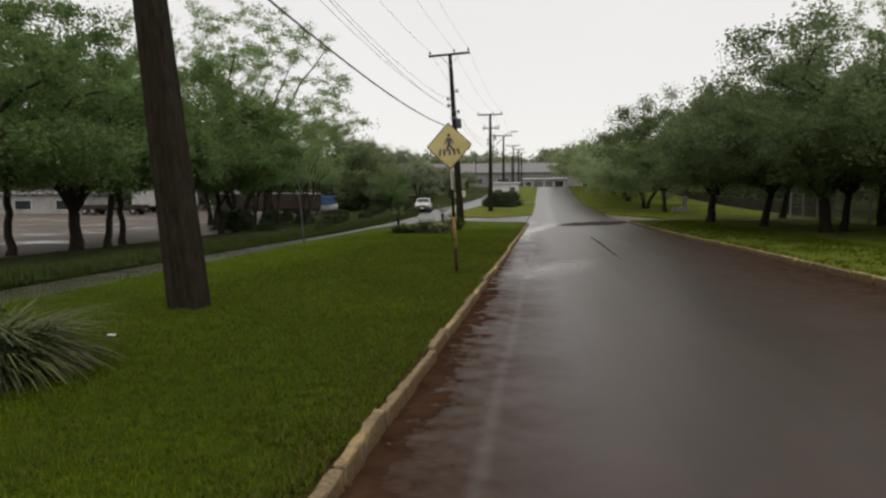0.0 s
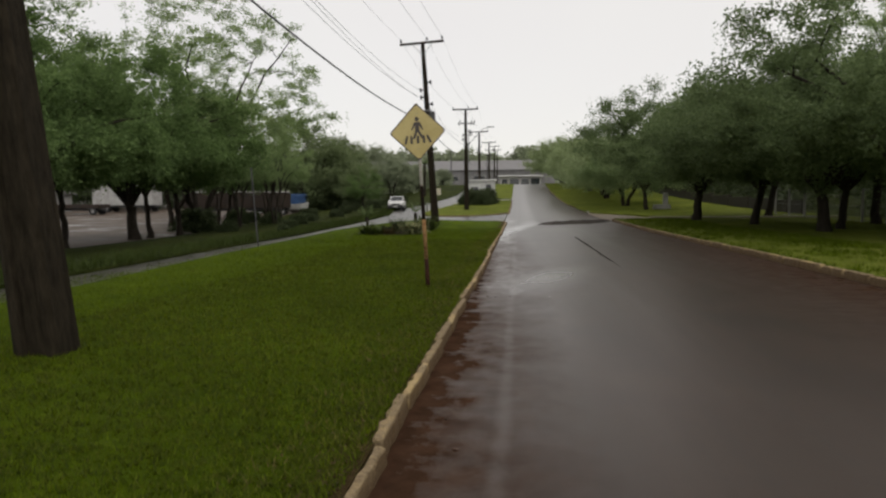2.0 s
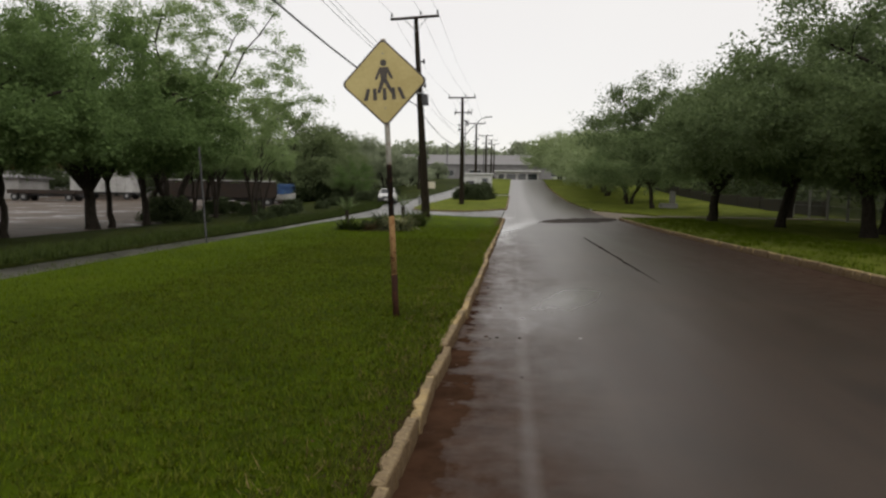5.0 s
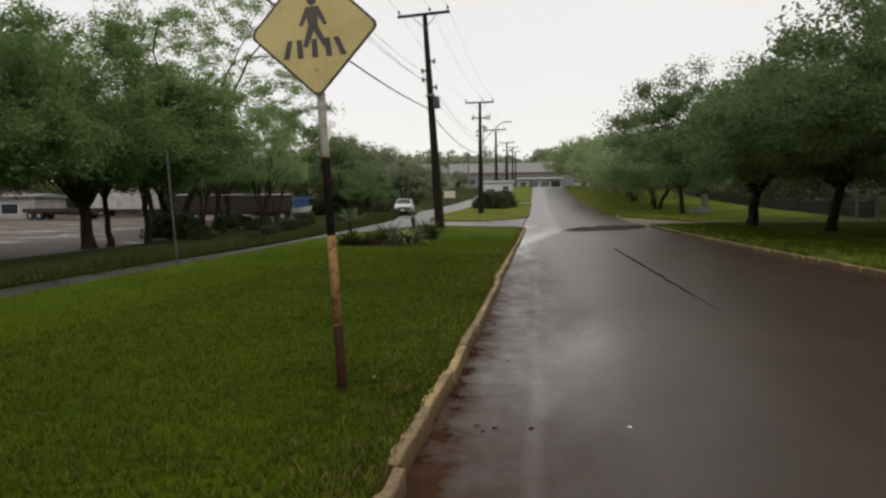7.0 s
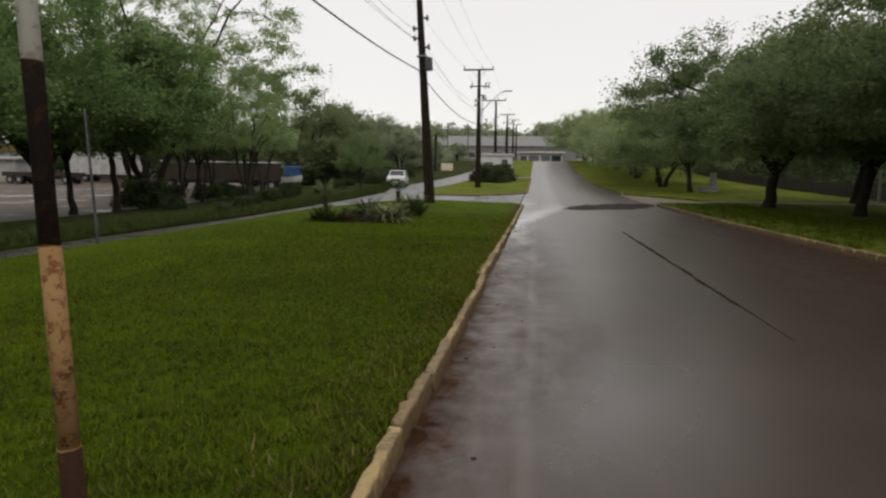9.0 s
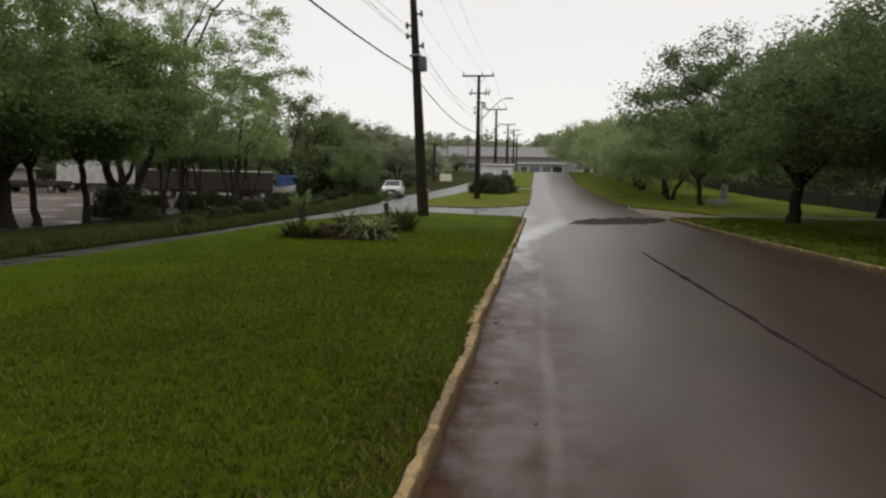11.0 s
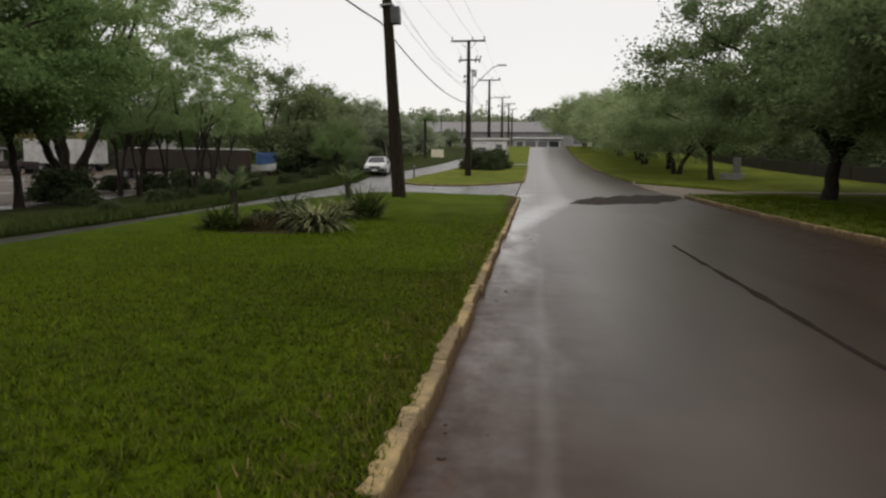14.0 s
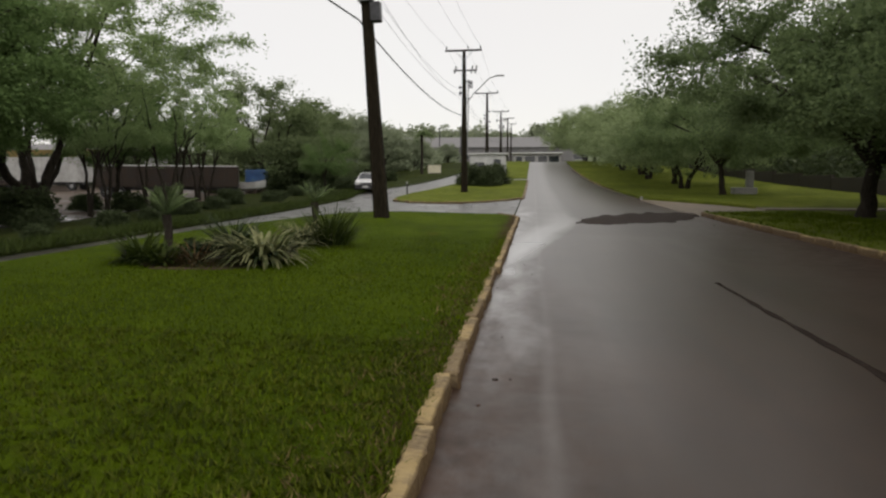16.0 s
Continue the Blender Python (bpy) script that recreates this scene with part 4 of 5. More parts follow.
# ---- pedestrian crossing sign ----
def crossing_sign(foot, head):
    foot, head = Vector(foot), Vector(head)
    m = Matrix.Translation(foot) @ Vector((0, 0, 1)).rotation_difference(head - foot).to_matrix().to_4x4()
    top = thing("crossing_sign", m, "yellow diamond crossing sign on a rusty banded post", "road sign")
    tall = (head - foot).length
    bm = bmesh.new()
    for z0, z1, r0, r1 in ((-0.2, 0.48, 0.036, 0.035), (0.48, 1.11, 0.033, 0.032), (1.11, tall, 0.030, 0.029)):
        rod(bm, (0, 0, z0), (0, 0, z1), r0, r1, 14)
    part("post", bm, POSTPAINT, top, "steel post in peeling bands of dark, cream and white", True)
    side, mid = 0.655, tall - 0.46
    turn = Matrix.Translation((0, -0.052, mid)) @ Matrix.Rotation(radians(45), 4, "Y")

    def plate(name, s, y0, y1, round_by, material, parent, label=""):
        bm = bmesh.new()
        made = box(bm, -s / 2, s / 2, y0, y1, -s / 2, s / 2)
        upright = [e for e in bm.edges if abs((e.verts[0].co - e.verts[1].co).y) > 1e-4]
        bmesh.ops.bevel(bm, geom=upright, offset=round_by, segments=5, profile=0.5, affect="EDGES")
        bmesh.ops.transform(bm, matrix=turn, verts=bm.verts[:])
        return part(name, bm, material, parent, label)

    board = plate("plate", side, -0.004, 0.0, 0.05, BLACK, top, "diamond plate with a thin black border")
    plate("face", side - 0.035, -0.008, -0.0042, 0.045, YELLOW, board, "faded yellow face")
    plate("backing", side - 0.01, 0.0005, 0.004, 0.05, METAL, board)

    def shape(name, pts, out=0.0):
        bm = bmesh.new()
        front = [bm.verts.new((x, -0.063 - out, mid + z)) for x, z in pts]
        back = [bm.verts.new((x, -0.0605, mid + z)) for x, z in pts]
        bm.faces.new(front)
        for i in range(len(pts)):
            j = (i + 1) % len(pts)
            bm.faces.new((front[j], front[i], back[i], back[j]))
        part(name, bm, BLACK, board)

    for low_x, high_x in ((-0.207, -0.171), (-0.104, -0.107), (0.0, 0.0), (0.099, 0.092), (0.204, 0.154)):
        shape("stripe", [(low_x - 0.021, -0.183), (low_x + 0.021, -0.183), (high_x + 0.019, -0.058), (high_x - 0.019, -0.058)])
    shape("symbol", [(-0.045, 0.16), (0.045, 0.16), (0.1, 0.04), (0.078, 0.03), (0.036, 0.10), (0.032, 0.03), (0.095, -0.1), (0.065, -0.115), (0.0, 0.0), (-0.05, -0.115), (-0.08, -0.1), (-0.034, 0.03), (-0.038, 0.10), (-0.078, 0.03), (-0.1, 0.04)], 0.0015)
    shape("symbol_top", [(0.034 * math.cos(a * math.pi / 7), 0.205 + 0.036 * math.sin(a * math.pi / 7)) for a in range(14)], 0.0015)
    for z in (-0.27, 0.30):
        part("bolt", rodded((0, -0.07, mid + z), (0, -0.04, mid + z), 0.008, 0.008, 6), METAL, board)
    return top


crossing_sign((-1.705, 13.6, 0.1), (-1.875, 13.6, 3.08))
part_pole = thing("metal_pole", plant(None, -8.5, 23.6) @ Matrix.Rotation(radians(-4), 4, "Y"), "thin leaning grey metal pole at the edge of the lane", "pole")
part("shaft", rodded((0, 0, -0.2), (0, 0, 2.5), 0.028, 0.024, 8), DARKMETAL, part_pole)
part("cap", rodded((0, 0, 2.5), (0, 0, 2.53), 0.03, 0.016, 8), DARKMETAL, part_pole)


# ---- planting ----
def straps(name, seed, n, length, width, material, parent, spread=0.25, droop=1.0, upright=0.5):
    """Arching strap leaves rising from one crown, four quads each."""
    rng = np.random.default_rng(seed)
    out = []
    for i in range(n):
        a = rng.uniform(0, 2 * math.pi)
        way, side = np.array((math.cos(a), math.sin(a), 0)), np.array((-math.sin(a), math.cos(a), 0))
        foot = way * spread * rng.uniform(0, 1) + (0, 0, 0.02)
        up = rng.uniform(upright, 1.5)
        L = length * rng.uniform(0.7, 1.1) * (0.55 + 0.45 * up / 1.5)
        last = None
        for j in range(5):
            t = j / 4
            p = foot + L * t * (way * math.cos(up - droop * t * 0.55) + np.array((0, 0, math.sin(up - droop * t * 0.55))))
            w = width * (1 - 0.85 * t ** 2) * (0.7 if j == 0 else 1)
            now = (p - side * w / 2, p + side * w / 2)
            if last is not None:
                out.append((last[0], last[1], now[1], now[0]))
            last = now
    return tagged(quads(name, np.array(out).reshape(-1, 3), len(out), material, parent), kind="stuff")


def strap_plant(seed, spot, label, n, length, width, material, **k):
    top = thing("strap_leaf_plant", spot, label, "plant", "flower bed plants")
    straps("leaves", seed, n, length, width, material, top, **k)
    straps("heart", seed + 1, n // 3, length * 0.6, width, FLAX_DARK, top, **k)
    return top


def shrub(seed, spot, label, r, tall, material, leaf=0.09, clumps=70, per=60):
    rng = np.random.default_rng(seed)
    top = thing("shrub", spot, label, "shrub", "shrubs")
    u = rng.normal(0, 1, (clumps, 3))
    u /= np.linalg.norm(u, axis=1)[:, None]
    u[:, 2] = np.abs(u[:, 2])
    c = u * (r, r, tall) * rng.uniform(0.55, 0.95, (clumps, 1)) + rng.normal(0, 0.05 * r, (clumps, 3))
    c[:, 2] = np.abs(c[:, 2])
    runs = [(bezier(np.array((0, 0, -0.05)), p * (0.3, 0.3, 0.7), p, 4), np.linspace(0.02, 0.006, 4)) for p in c[:24]]
    v, f = tubes(runs, 4)
    link_mesh("stems", v, f, BARK, top)
    pts, n = leaf_cloud(rng, c, np.full(clumps, 0.3 * r), per, leaf, leaf * 0.5, 0.0)
    pts[:, :, 2] = np.abs(pts[:, :, 2])
    tris("foliage", pts.reshape(-1, 3), n, material, top)
    return top


def cycad(seed, spot, label, trunk, frond, n, bend=0.3):
    rng = np.random.default_rng(seed)
    top = thing("small_palm", spot, label, "palm", "flower bed plants")
    v, f = tubes([(((0, 0, -0.1), (0.03, 0, trunk * 0.5), (0.0, 0, trunk)), (0.075 * (1 + trunk / 3), 0.06 * (1 + trunk / 3), 0.07 * (1 + trunk / 3)))], 8)
    link_mesh("trunk", v, f, BARK, top, smooth=True)
    out = []
    for i in range(n):
        a, up = rng.uniform(0, 6.28), rng.uniform(0.45 if bend > 1 else 0.7, 1.5)
        way, side = np.array((math.cos(a), math.sin(a), 0)), np.array((-math.sin(a), math.cos(a), 0))
        for j in range(14):
            t = (j + 1) / 14
            p = np.array((0, 0, trunk)) + frond * t * (way * math.cos(up - bend * t) + np.array((0, 0, math.sin(up - bend * t))))
            for s in (-1, 1):
                tip = p + (side * s * 0.55 + way * 0.6 + np.array((0, 0, 0.25 if bend < 1 else -0.4))) * frond * 0.28 * math.sin(math.pi * (0.12 + 0.86 * t))
                w = way * frond * 0.035
                out.append((p - w, p + w, tip + w * 0.3, tip - w * 0.3))
    tagged(quads("fronds", np.array(out).reshape(-1, 3), len(out), LEAF, top), kind="stuff")
    return top


strap_plant(60, plant(None, -4.5, 4.85), "large clump of dull striped strap leaves on the lawn", 1300, 0.92, 0.026, FLAX_DULL, spread=0.42, droop=1.7, upright=0.75)
shrub(59, plant(None, -4.45, 4.45), "dark low shrub behind the strap-leaf clump", 0.55, 0.7, LEAF_DARK, 0.07, 60, 60)
strap_plant(62, plant(None, -4.75, 31.9, 0, 1, 0.15), "large clump of striped cream-green strap leaves in the bed", 230, 0.92, 0.062, FLAX, spread=0.42, droop=1.65, upright=0.6)
strap_plant(64, plant(None, -5.55, 32.6, 0, 1, 0.15), "dark upright strap-leaf clump in the bed", 200, 0.9, 0.035, FLAX_DARK, spread=0.22, droop=0.9, upright=0.6)
strap_plant(66, plant(None, -5.0, 34.6, 0, 1, 0.15), "small green strap-leaf clump in the bed", 120, 0.75, 0.05, FLAX, spread=0.3, droop=1.2, upright=0.5)
strap_plant(70, plant(None, -6.75, 31.8, 0, 1, 0.12), "low dark-green leafy rosette plant in the bed", 150, 0.62, 0.07, WEED, spread=0.3, droop=0.9, upright=0.25)
strap_plant(73, plant(None, -6.25, 31.55, 0, 1, 0.12), "small dark-green leafy rosette in the bed", 90, 0.45, 0.06, WEED, spread=0.2, droop=0.9, upright=0.3)
strap_plant(74, plant(None, -5.75, 31.6, 0, 1, 0.12), "withered brown strap-leaf plant in the bed", 90, 0.5, 0.03, DRY, spread=0.25, droop=1.2, upright=0.3)
strap_plant(71, plant(None, -4.55, 35.0, 0, 1, 0.12), "upright grey-green strap-leaf clump beside the utility pole", 300, 0.95, 0.03, WEED, spread=0.4, droop=0.7, upright=0.75)
shrub(72, plant(None, -6.0, 32.2, 0, 1, 0.15), "sparse reddish low shrub in the bed", 0.45, 0.3, FLAX_DARK, 0.08, 30, 40)
cycad(75, plant(None, -7.1, 33.2, 0, 1, 0.15), "small palm with rising green fronds in the bed", 0.66, 0.66, 17, 0.35)
cycad(76, plant(None, -5.35, 36.4, 0, 1, 0.14), "small palm with a thin trunk in the bed", 0.80, 0.58, 15, 0.35)
cycad(77, plant(None, -15.2, 112.0), "tall palm with drooping fronds beyond the lane", 5.2, 1.9, 26, 1.3)

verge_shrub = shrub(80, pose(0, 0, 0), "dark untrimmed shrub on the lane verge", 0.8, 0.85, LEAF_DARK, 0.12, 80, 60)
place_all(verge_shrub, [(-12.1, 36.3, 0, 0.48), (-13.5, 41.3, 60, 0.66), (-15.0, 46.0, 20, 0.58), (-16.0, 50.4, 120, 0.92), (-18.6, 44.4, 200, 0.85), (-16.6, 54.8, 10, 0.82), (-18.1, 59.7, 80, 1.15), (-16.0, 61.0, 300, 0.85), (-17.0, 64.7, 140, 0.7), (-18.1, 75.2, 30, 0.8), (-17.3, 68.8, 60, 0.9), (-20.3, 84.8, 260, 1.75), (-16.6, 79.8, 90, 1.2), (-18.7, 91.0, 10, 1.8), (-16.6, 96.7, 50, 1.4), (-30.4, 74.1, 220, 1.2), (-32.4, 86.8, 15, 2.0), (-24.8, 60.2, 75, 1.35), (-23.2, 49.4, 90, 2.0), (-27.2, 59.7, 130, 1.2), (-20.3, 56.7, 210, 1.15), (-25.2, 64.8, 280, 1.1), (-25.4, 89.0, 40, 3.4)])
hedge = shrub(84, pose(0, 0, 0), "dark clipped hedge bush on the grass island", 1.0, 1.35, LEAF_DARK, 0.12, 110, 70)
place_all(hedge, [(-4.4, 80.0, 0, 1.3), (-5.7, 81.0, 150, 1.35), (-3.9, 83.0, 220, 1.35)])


# ---- parked car ----
def parked_car(m):
    top = thing("parked_car", m, "small white hatchback parked on the lane", "car")
    half, stations = 0.82, ((-2.0, 0.34, 0.62, 0.86), (-1.92, 0.26, 0.80, 0.95), (-1.0, 0.22, 0.93, 1.0), (0.9, 0.22, 0.98, 1.0), (1.75, 0.26, 0.98, 0.97), (1.9, 0.34, 0.86, 0.9))
    verts, faces = [], []
    for y, z0, z1, k in stations:
        w = half * k
        verts += [(-w * 0.92, y, z0), (-w, y, (z0 + z1) / 2), (-w * 0.94, y, z1), (w * 0.94, y, z1), (w, y, (z0 + z1) / 2), (w * 0.92, y, z0)]
    for j in range(len(stations) - 1):
        faces += [(j * 6 + i, j * 6 + (i + 1) % 6, j * 6 + 6 + (i + 1) % 6, j * 6 + 6 + i) for i in range(6)]
    faces += [(5, 4, 3, 2, 1, 0), tuple(len(verts) - 6 + i for i in range(6))]
    link_mesh("body", verts, faces, CARWHITE, top, smooth=False)
    v = [(-0.74, -1.05, 0.92), (0.74, -1.05, 0.92), (0.76, 1.75, 0.97), (-0.76, 1.75, 0.97), (-0.58, -0.35, 1.42), (0.58, -0.35, 1.42), (0.58, 1.4, 1.42), (-0.58, 1.4, 1.42)]
    cabin = link_mesh("cabin", v, [(4, 5, 6, 7), (0, 1, 5, 4), (1, 2, 6, 5), (2, 3, 7, 6), (3, 0, 4, 7)], CARWHITE, top)
    link_mesh("windscreen", [(-0.66, -1.0, 0.97), (0.66, -1.0, 0.97), (0.54, -0.42, 1.385), (-0.54, -0.42, 1.385)], [(0, 1, 2, 3)], GLASS, cabin)
    for s in (-1, 1):
        for y0, y1 in ((-0.72, 0.35), (0.42, 1.38)):
            link_mesh("side_window", [(s * 0.755, y0, 0.99), (s * 0.765, y1, 0.99), (s * 0.625, min(y1, 1.25), 1.36), (s * 0.625, max(y0, -0.3), 1.36)], [(0, 1, 2, 3)], GLASS, cabin)
        part("headlight", boxed(s * 0.62 - 0.14, s * 0.62 + 0.14, -2.0, -1.88, 0.60, 0.74, 0.03), LENS, top)
        part("wing_mirror", boxed(s * 0.86 - 0.09, s * 0.86 + 0.09, -0.78, -0.66, 0.93, 1.05, 0.03), PLASTIC, top)
        for y in (-1.3, 1.2):
            w = part("wheel", rodded((s * 0.62, y, 0.29), (s * 0.84, y, 0.29), 0.29, 0.29, 16), RUBBER, top)
            part("rim", rodded((s * 0.80, y, 0.29), (s * 0.85, y, 0.29), 0.18, 0.17, 10), METAL, w)
    part("bumper", boxed(-0.76, 0.76, -2.08, -1.88, 0.24, 0.57, 0.05), PLASTIC, top)
    part("grille", boxed(-0.42, 0.42, -2.03, -1.95, 0.58, 0.70, 0.02), PLASTIC, top)
    part("number_plate", boxed(-0.2, 0.2, -2.095, -2.07, 0.36, 0.47), LITTER, top)
    return top


parked_car(plant(None, -12.35, 70.6, 6, 1.0, 0.0))


# ---- yard: trailers, a pale heap modelled as a boat, sheds ----
def trailer(m, long, tall, floor, material, label, ribs, cover=None):
    """A goods trailer on a chassis with wheels; its length runs along x."""
    top = thing("goods_trailer", m, label, "trailer")
    part("body", boxed(0, long, -1.2, 1.2, floor, tall, 0.03), material, top)
    part("chassis", boxed(0.2, long - 0.1, -0.5, 0.5, floor - 0.28, floor - 0.01), DARKMETAL, top)
    for i in range(ribs):
        x = 0.15 + (long - 0.3) * i / (ribs - 1)
        part("rib", boxed(x - 0.04, x + 0.04, -1.26, -1.2, floor + 0.03, tall - 0.03), material, top)
    for x in (0.9, 2.0, long - 1.0):
        for s in (-1, 1):
            w = part("wheel", rodded((x, s * 0.85, 0.48), (x, s * 1.15, 0.48), 0.48, 0.48, 16), RUBBER, top)
            part("rim", rodded((x, s * 1.0, 0.48), (x, s * 1.17, 0.48), 0.24, 0.22, 10), METAL, w)
    if cover:
        part("tarpaulin", boxed(0.1, long - 0.1, -1.1, 1.1, tall + 0.003, tall + 0.10, 0.04), cover, top)
    return top


trailer(plant(None, -57.8, 91.3, 0, 1.0, 0.0), 8.7, 3.6, 0.9, DIRTYWHITE, "white box trailer parked in the yard", 9)
trailer(plant(None, -38.0, 76.8, 22, 1.0, 0.0), 11.8, 2.75, 0.95, BROWN, "rusty brown goods trailer with a pale cover", 12, WHITE)

trailer(plant(None, -61.0, 84.0, 3, 1.0, 0.0), 8.6, 1.35, 0.85, BROWN, "low dark flatbed trailer parked in the yard", 7)


# hull and cradles are made up, standing in for a low pale rounded heap
def boat(m):
    top = thing("boat", m, "low pale hull-shaped form with a rounded bottom in the yard", "boat")
    verts, faces = [], []
    for j in range(9):
        t = j / 8 * 2 - 1
        w = 0.75 * (1 - abs(t) ** 2.4 * 0.8)
        rise = 0.18 * t * t
        verts += [(t * 1.35, -w, 0.85 + rise), (t * 1.3, -w * 0.7, 0.4 + rise), (t * 1.25, 0, 0.22 + rise * 1.4), (t * 1.3, w * 0.7, 0.4 + rise), (t * 1.35, w, 0.85 + rise)]
    for j in range(8):
        faces += [(j * 5 + i, j * 5 + i + 1, j * 5 + 6 + i, j * 5 + 5 + i) for i in range(4)] + [(j * 5 + 4, j * 5, j * 5 + 5, j * 5 + 9)]
    link_mesh("hull", verts, faces, WHITE, top, smooth=False)
    for x in (-0.7, 0.7):
        part("cradle", boxed(x - 0.08, x + 0.08, -0.6, 0.6, 0.0, 0.4), BROWN, top)
    return top


boat(plant(None, -27.8, 84.6, 10, 1.38, 0.0))
tarp = thing("covered_stack", plant(None, -28.1, 88.0, 12, 1.38, 0.0), "stack of goods under a blue tarpaulin", "stack")
bm = boxed(-0.8, 0.8, -0.6, 0.6, 0.7, 1.7, 0.16)
bmesh.ops.subdivide_edges(bm, edges=bm.edges[:], cuts=2, use_grid_fill=True)
for q in bm.verts:
    q.co += Vector((noise.noise(q.co * 2), noise.noise(q.co * 2 + Vector((5, 0, 0))), noise.noise(q.co * 2 + Vector((0, 7, 0))))) * 0.09
part("tarpaulin", bm, BLUE, tarp, "creased blue tarpaulin", True)
part("pallet", boxed(-0.75, 0.75, -0.55, 0.55, 0.0, 0.72), BROWN, tarp)


def building(name, x0, x1, y0, y1, base, eaves, ridge, wall, roof, label, openings=(), band=None):
    """A block with plinth, overhanging roof and windows set into the face towards the road's near end."""
    top = thing(name, pose((x0 + x1) / 2, (y0 + y1) / 2, base), label, "building")
    w, d, e = (x1 - x0) / 2, (y1 - y0) / 2, eaves - base
    part("wall", boxed(-w, w, -d, d, -0.8, e), wall, top)
    o = min(0.5, 0.06 * (x1 - x0))
    bm = bmesh.new()
    v = [bm.verts.new(p) for p in ((-w - o, -d - o, e + 0.004), (w + o, -d - o, e + 0.004), (w + o, d + o, e + 0.004), (-w - o, d + o, e + 0.004), (-w - o, -d - o, e + 0.16), (w + o, -d - o, e + 0.16), (w + o, d + o, e + 0.16), (-w - o, d + o, e + 0.16), (-w - o, 0, ridge - base + 0.16), (w + o, 0, ridge - base + 0.16))]
    for f in ((3, 2, 1, 0), (0, 1, 5, 4), (2, 3, 7, 6), (4, 5, 9, 8), (6, 7, 8, 9), (1, 2, 6, 9, 5), (3, 0, 4, 8, 7)):
        bm.faces.new([v[i] for i in f])
    part("roof", bm, roof, top)
    if band:
        part("fascia", boxed(-w - o - 0.05, w + o + 0.05, -d - o - 0.08, -d - o - 0.003, e - band, e + 0.2), FASCIA, top)
    for u0, u1, z0, z1 in openings:
        f = part("window", boxed(u0 - 0.08, u1 + 0.08, -d - 0.05, -d + 0.02, z0 - 0.08, z1 + 0.08), WHITE, top)
        part("pane", boxed(u0, u1, -d - 0.056, -d - 0.04, z0, z1), GLASS, f)
    return top


# guard house on the island
building("guard_house", -6.4, -3.1, 86.0, 89.0, h(86) + 0.1, h(86) + 2.72, h(86) + 2.8, WHITE, WHITE, "small white guard house with a flat roof", [(0.6, 1.25, 0.7, 2.2), (-1.2, -0.3, 1.0, 1.9)])
# gatehouse where the road ends
building("gatehouse", -4.6, 5.2, 168, 174, h(168) - 0.2, h(168) + 2.0, h(168) + 2.2, GREYWALL, WHITE, "long white gatehouse across the end of the road", [(-4.5, -3.1, 0.5, 1.6), (-2.6, -0.4, 0.2, 1.7), (0.1, 2.0, 0.2, 1.7), (2.4, 4.5, 0.2, 1.7)])
building("warehouse", -95, 12, 235, 262, h(235), 12.0, 15.9, ROOFGREY, ROOFGREY, "long grey warehouse with a sheet-metal roof", [(-55 + i * 9.0, -51 + i * 9.0, 1.6, 3.4) for i in range(13)])
building("yellow_trimmed_shed", -112, -53.9, 106.2, 117, 0.8, 5.4, 6.5, GREYWALL, ROOFGREY, "grey shed with a yellow fascia behind the yard", [(-24 + i * 6.8, -21 + i * 6.8, 1.2, 2.9) for i in range(7)], 0.8)
office = building("site_office", -82, -62.8, 87.2, 93, 0.2, 2.9, 3.25, GREYWALL, ROOFGREY, "low grey office beside the yard", [(5.0, 7.3, 0.65, 1.9), (-1.4, 1.1, 0.65, 1.9)])
part("step", boxed(-9.5, 9.5, -4.3, -2.92, -0.3, 0.08, 0.02), SAND, office)
building("outhouse", -25.9, -23.1, 106, 109, 1.0, 3.5, 4.3, GREYWALL, ROOFGREY, "small grey rendered outhouse behind the lane trees", [(-0.5, 0.4, 1.1, 1.9)])
board = thing("sign_board", plant(None, -13.3, 110.5, 0, 1.0, 0.1), "blank cream board on short legs by the lane", "board")
part("panel", boxed(-0.85, 0.85, -0.05, 0.05, 0.12, 1.15, 0.02), simple("cream_board", (0.5, 0.46, 0.34), (0.64, 0.6, 0.46), 1.5), board)
for x in (-0.6, 0.6):
    part("leg", boxed(x - 0.05, x + 0.05, -0.04, 0.04, -0.1, 0.12), METAL, board)
for x, y, tall in ((-29, 231, 18.2), (-22.5, 231, 18.5), (-10.5, 231, 17.2)):
    mast = thing("far_mast", pose(x, y, h(y)), "thin dark mast beside the far warehouse", "mast")
    part("shaft", rodded((0, 0, -0.2), (0, 0, tall - h(y)), 0.2, 0.14, 6), DARKMETAL, mast)
    part("bracket", boxed(-0.5, 0.5, -0.08, 0.08, tall - h(y) - 0.6, tall - h(y) - 0.45), DARKMETAL, mast)

# ---- edge of the wood: wall, fence, stone plinth ----
wall_b = thing("boundary_wall", pose(0, 0, 0), "low brown rendered boundary wall at the edge of the wood", "wall", kind="structure")
for y in range(56, 130, 6):
    part("wall_panel", boxed(20.6, 20.85, y, y + 5.8, h(y) - 0.4, h(y) + 1.2, 0.02), BROWNWALL, wall_b)
    part("pier", boxed(20.57, 20.88, y - 0.2, y, h(y) - 0.4, h(y) + 1.22, 0.02), BROWNWALL, wall_b)


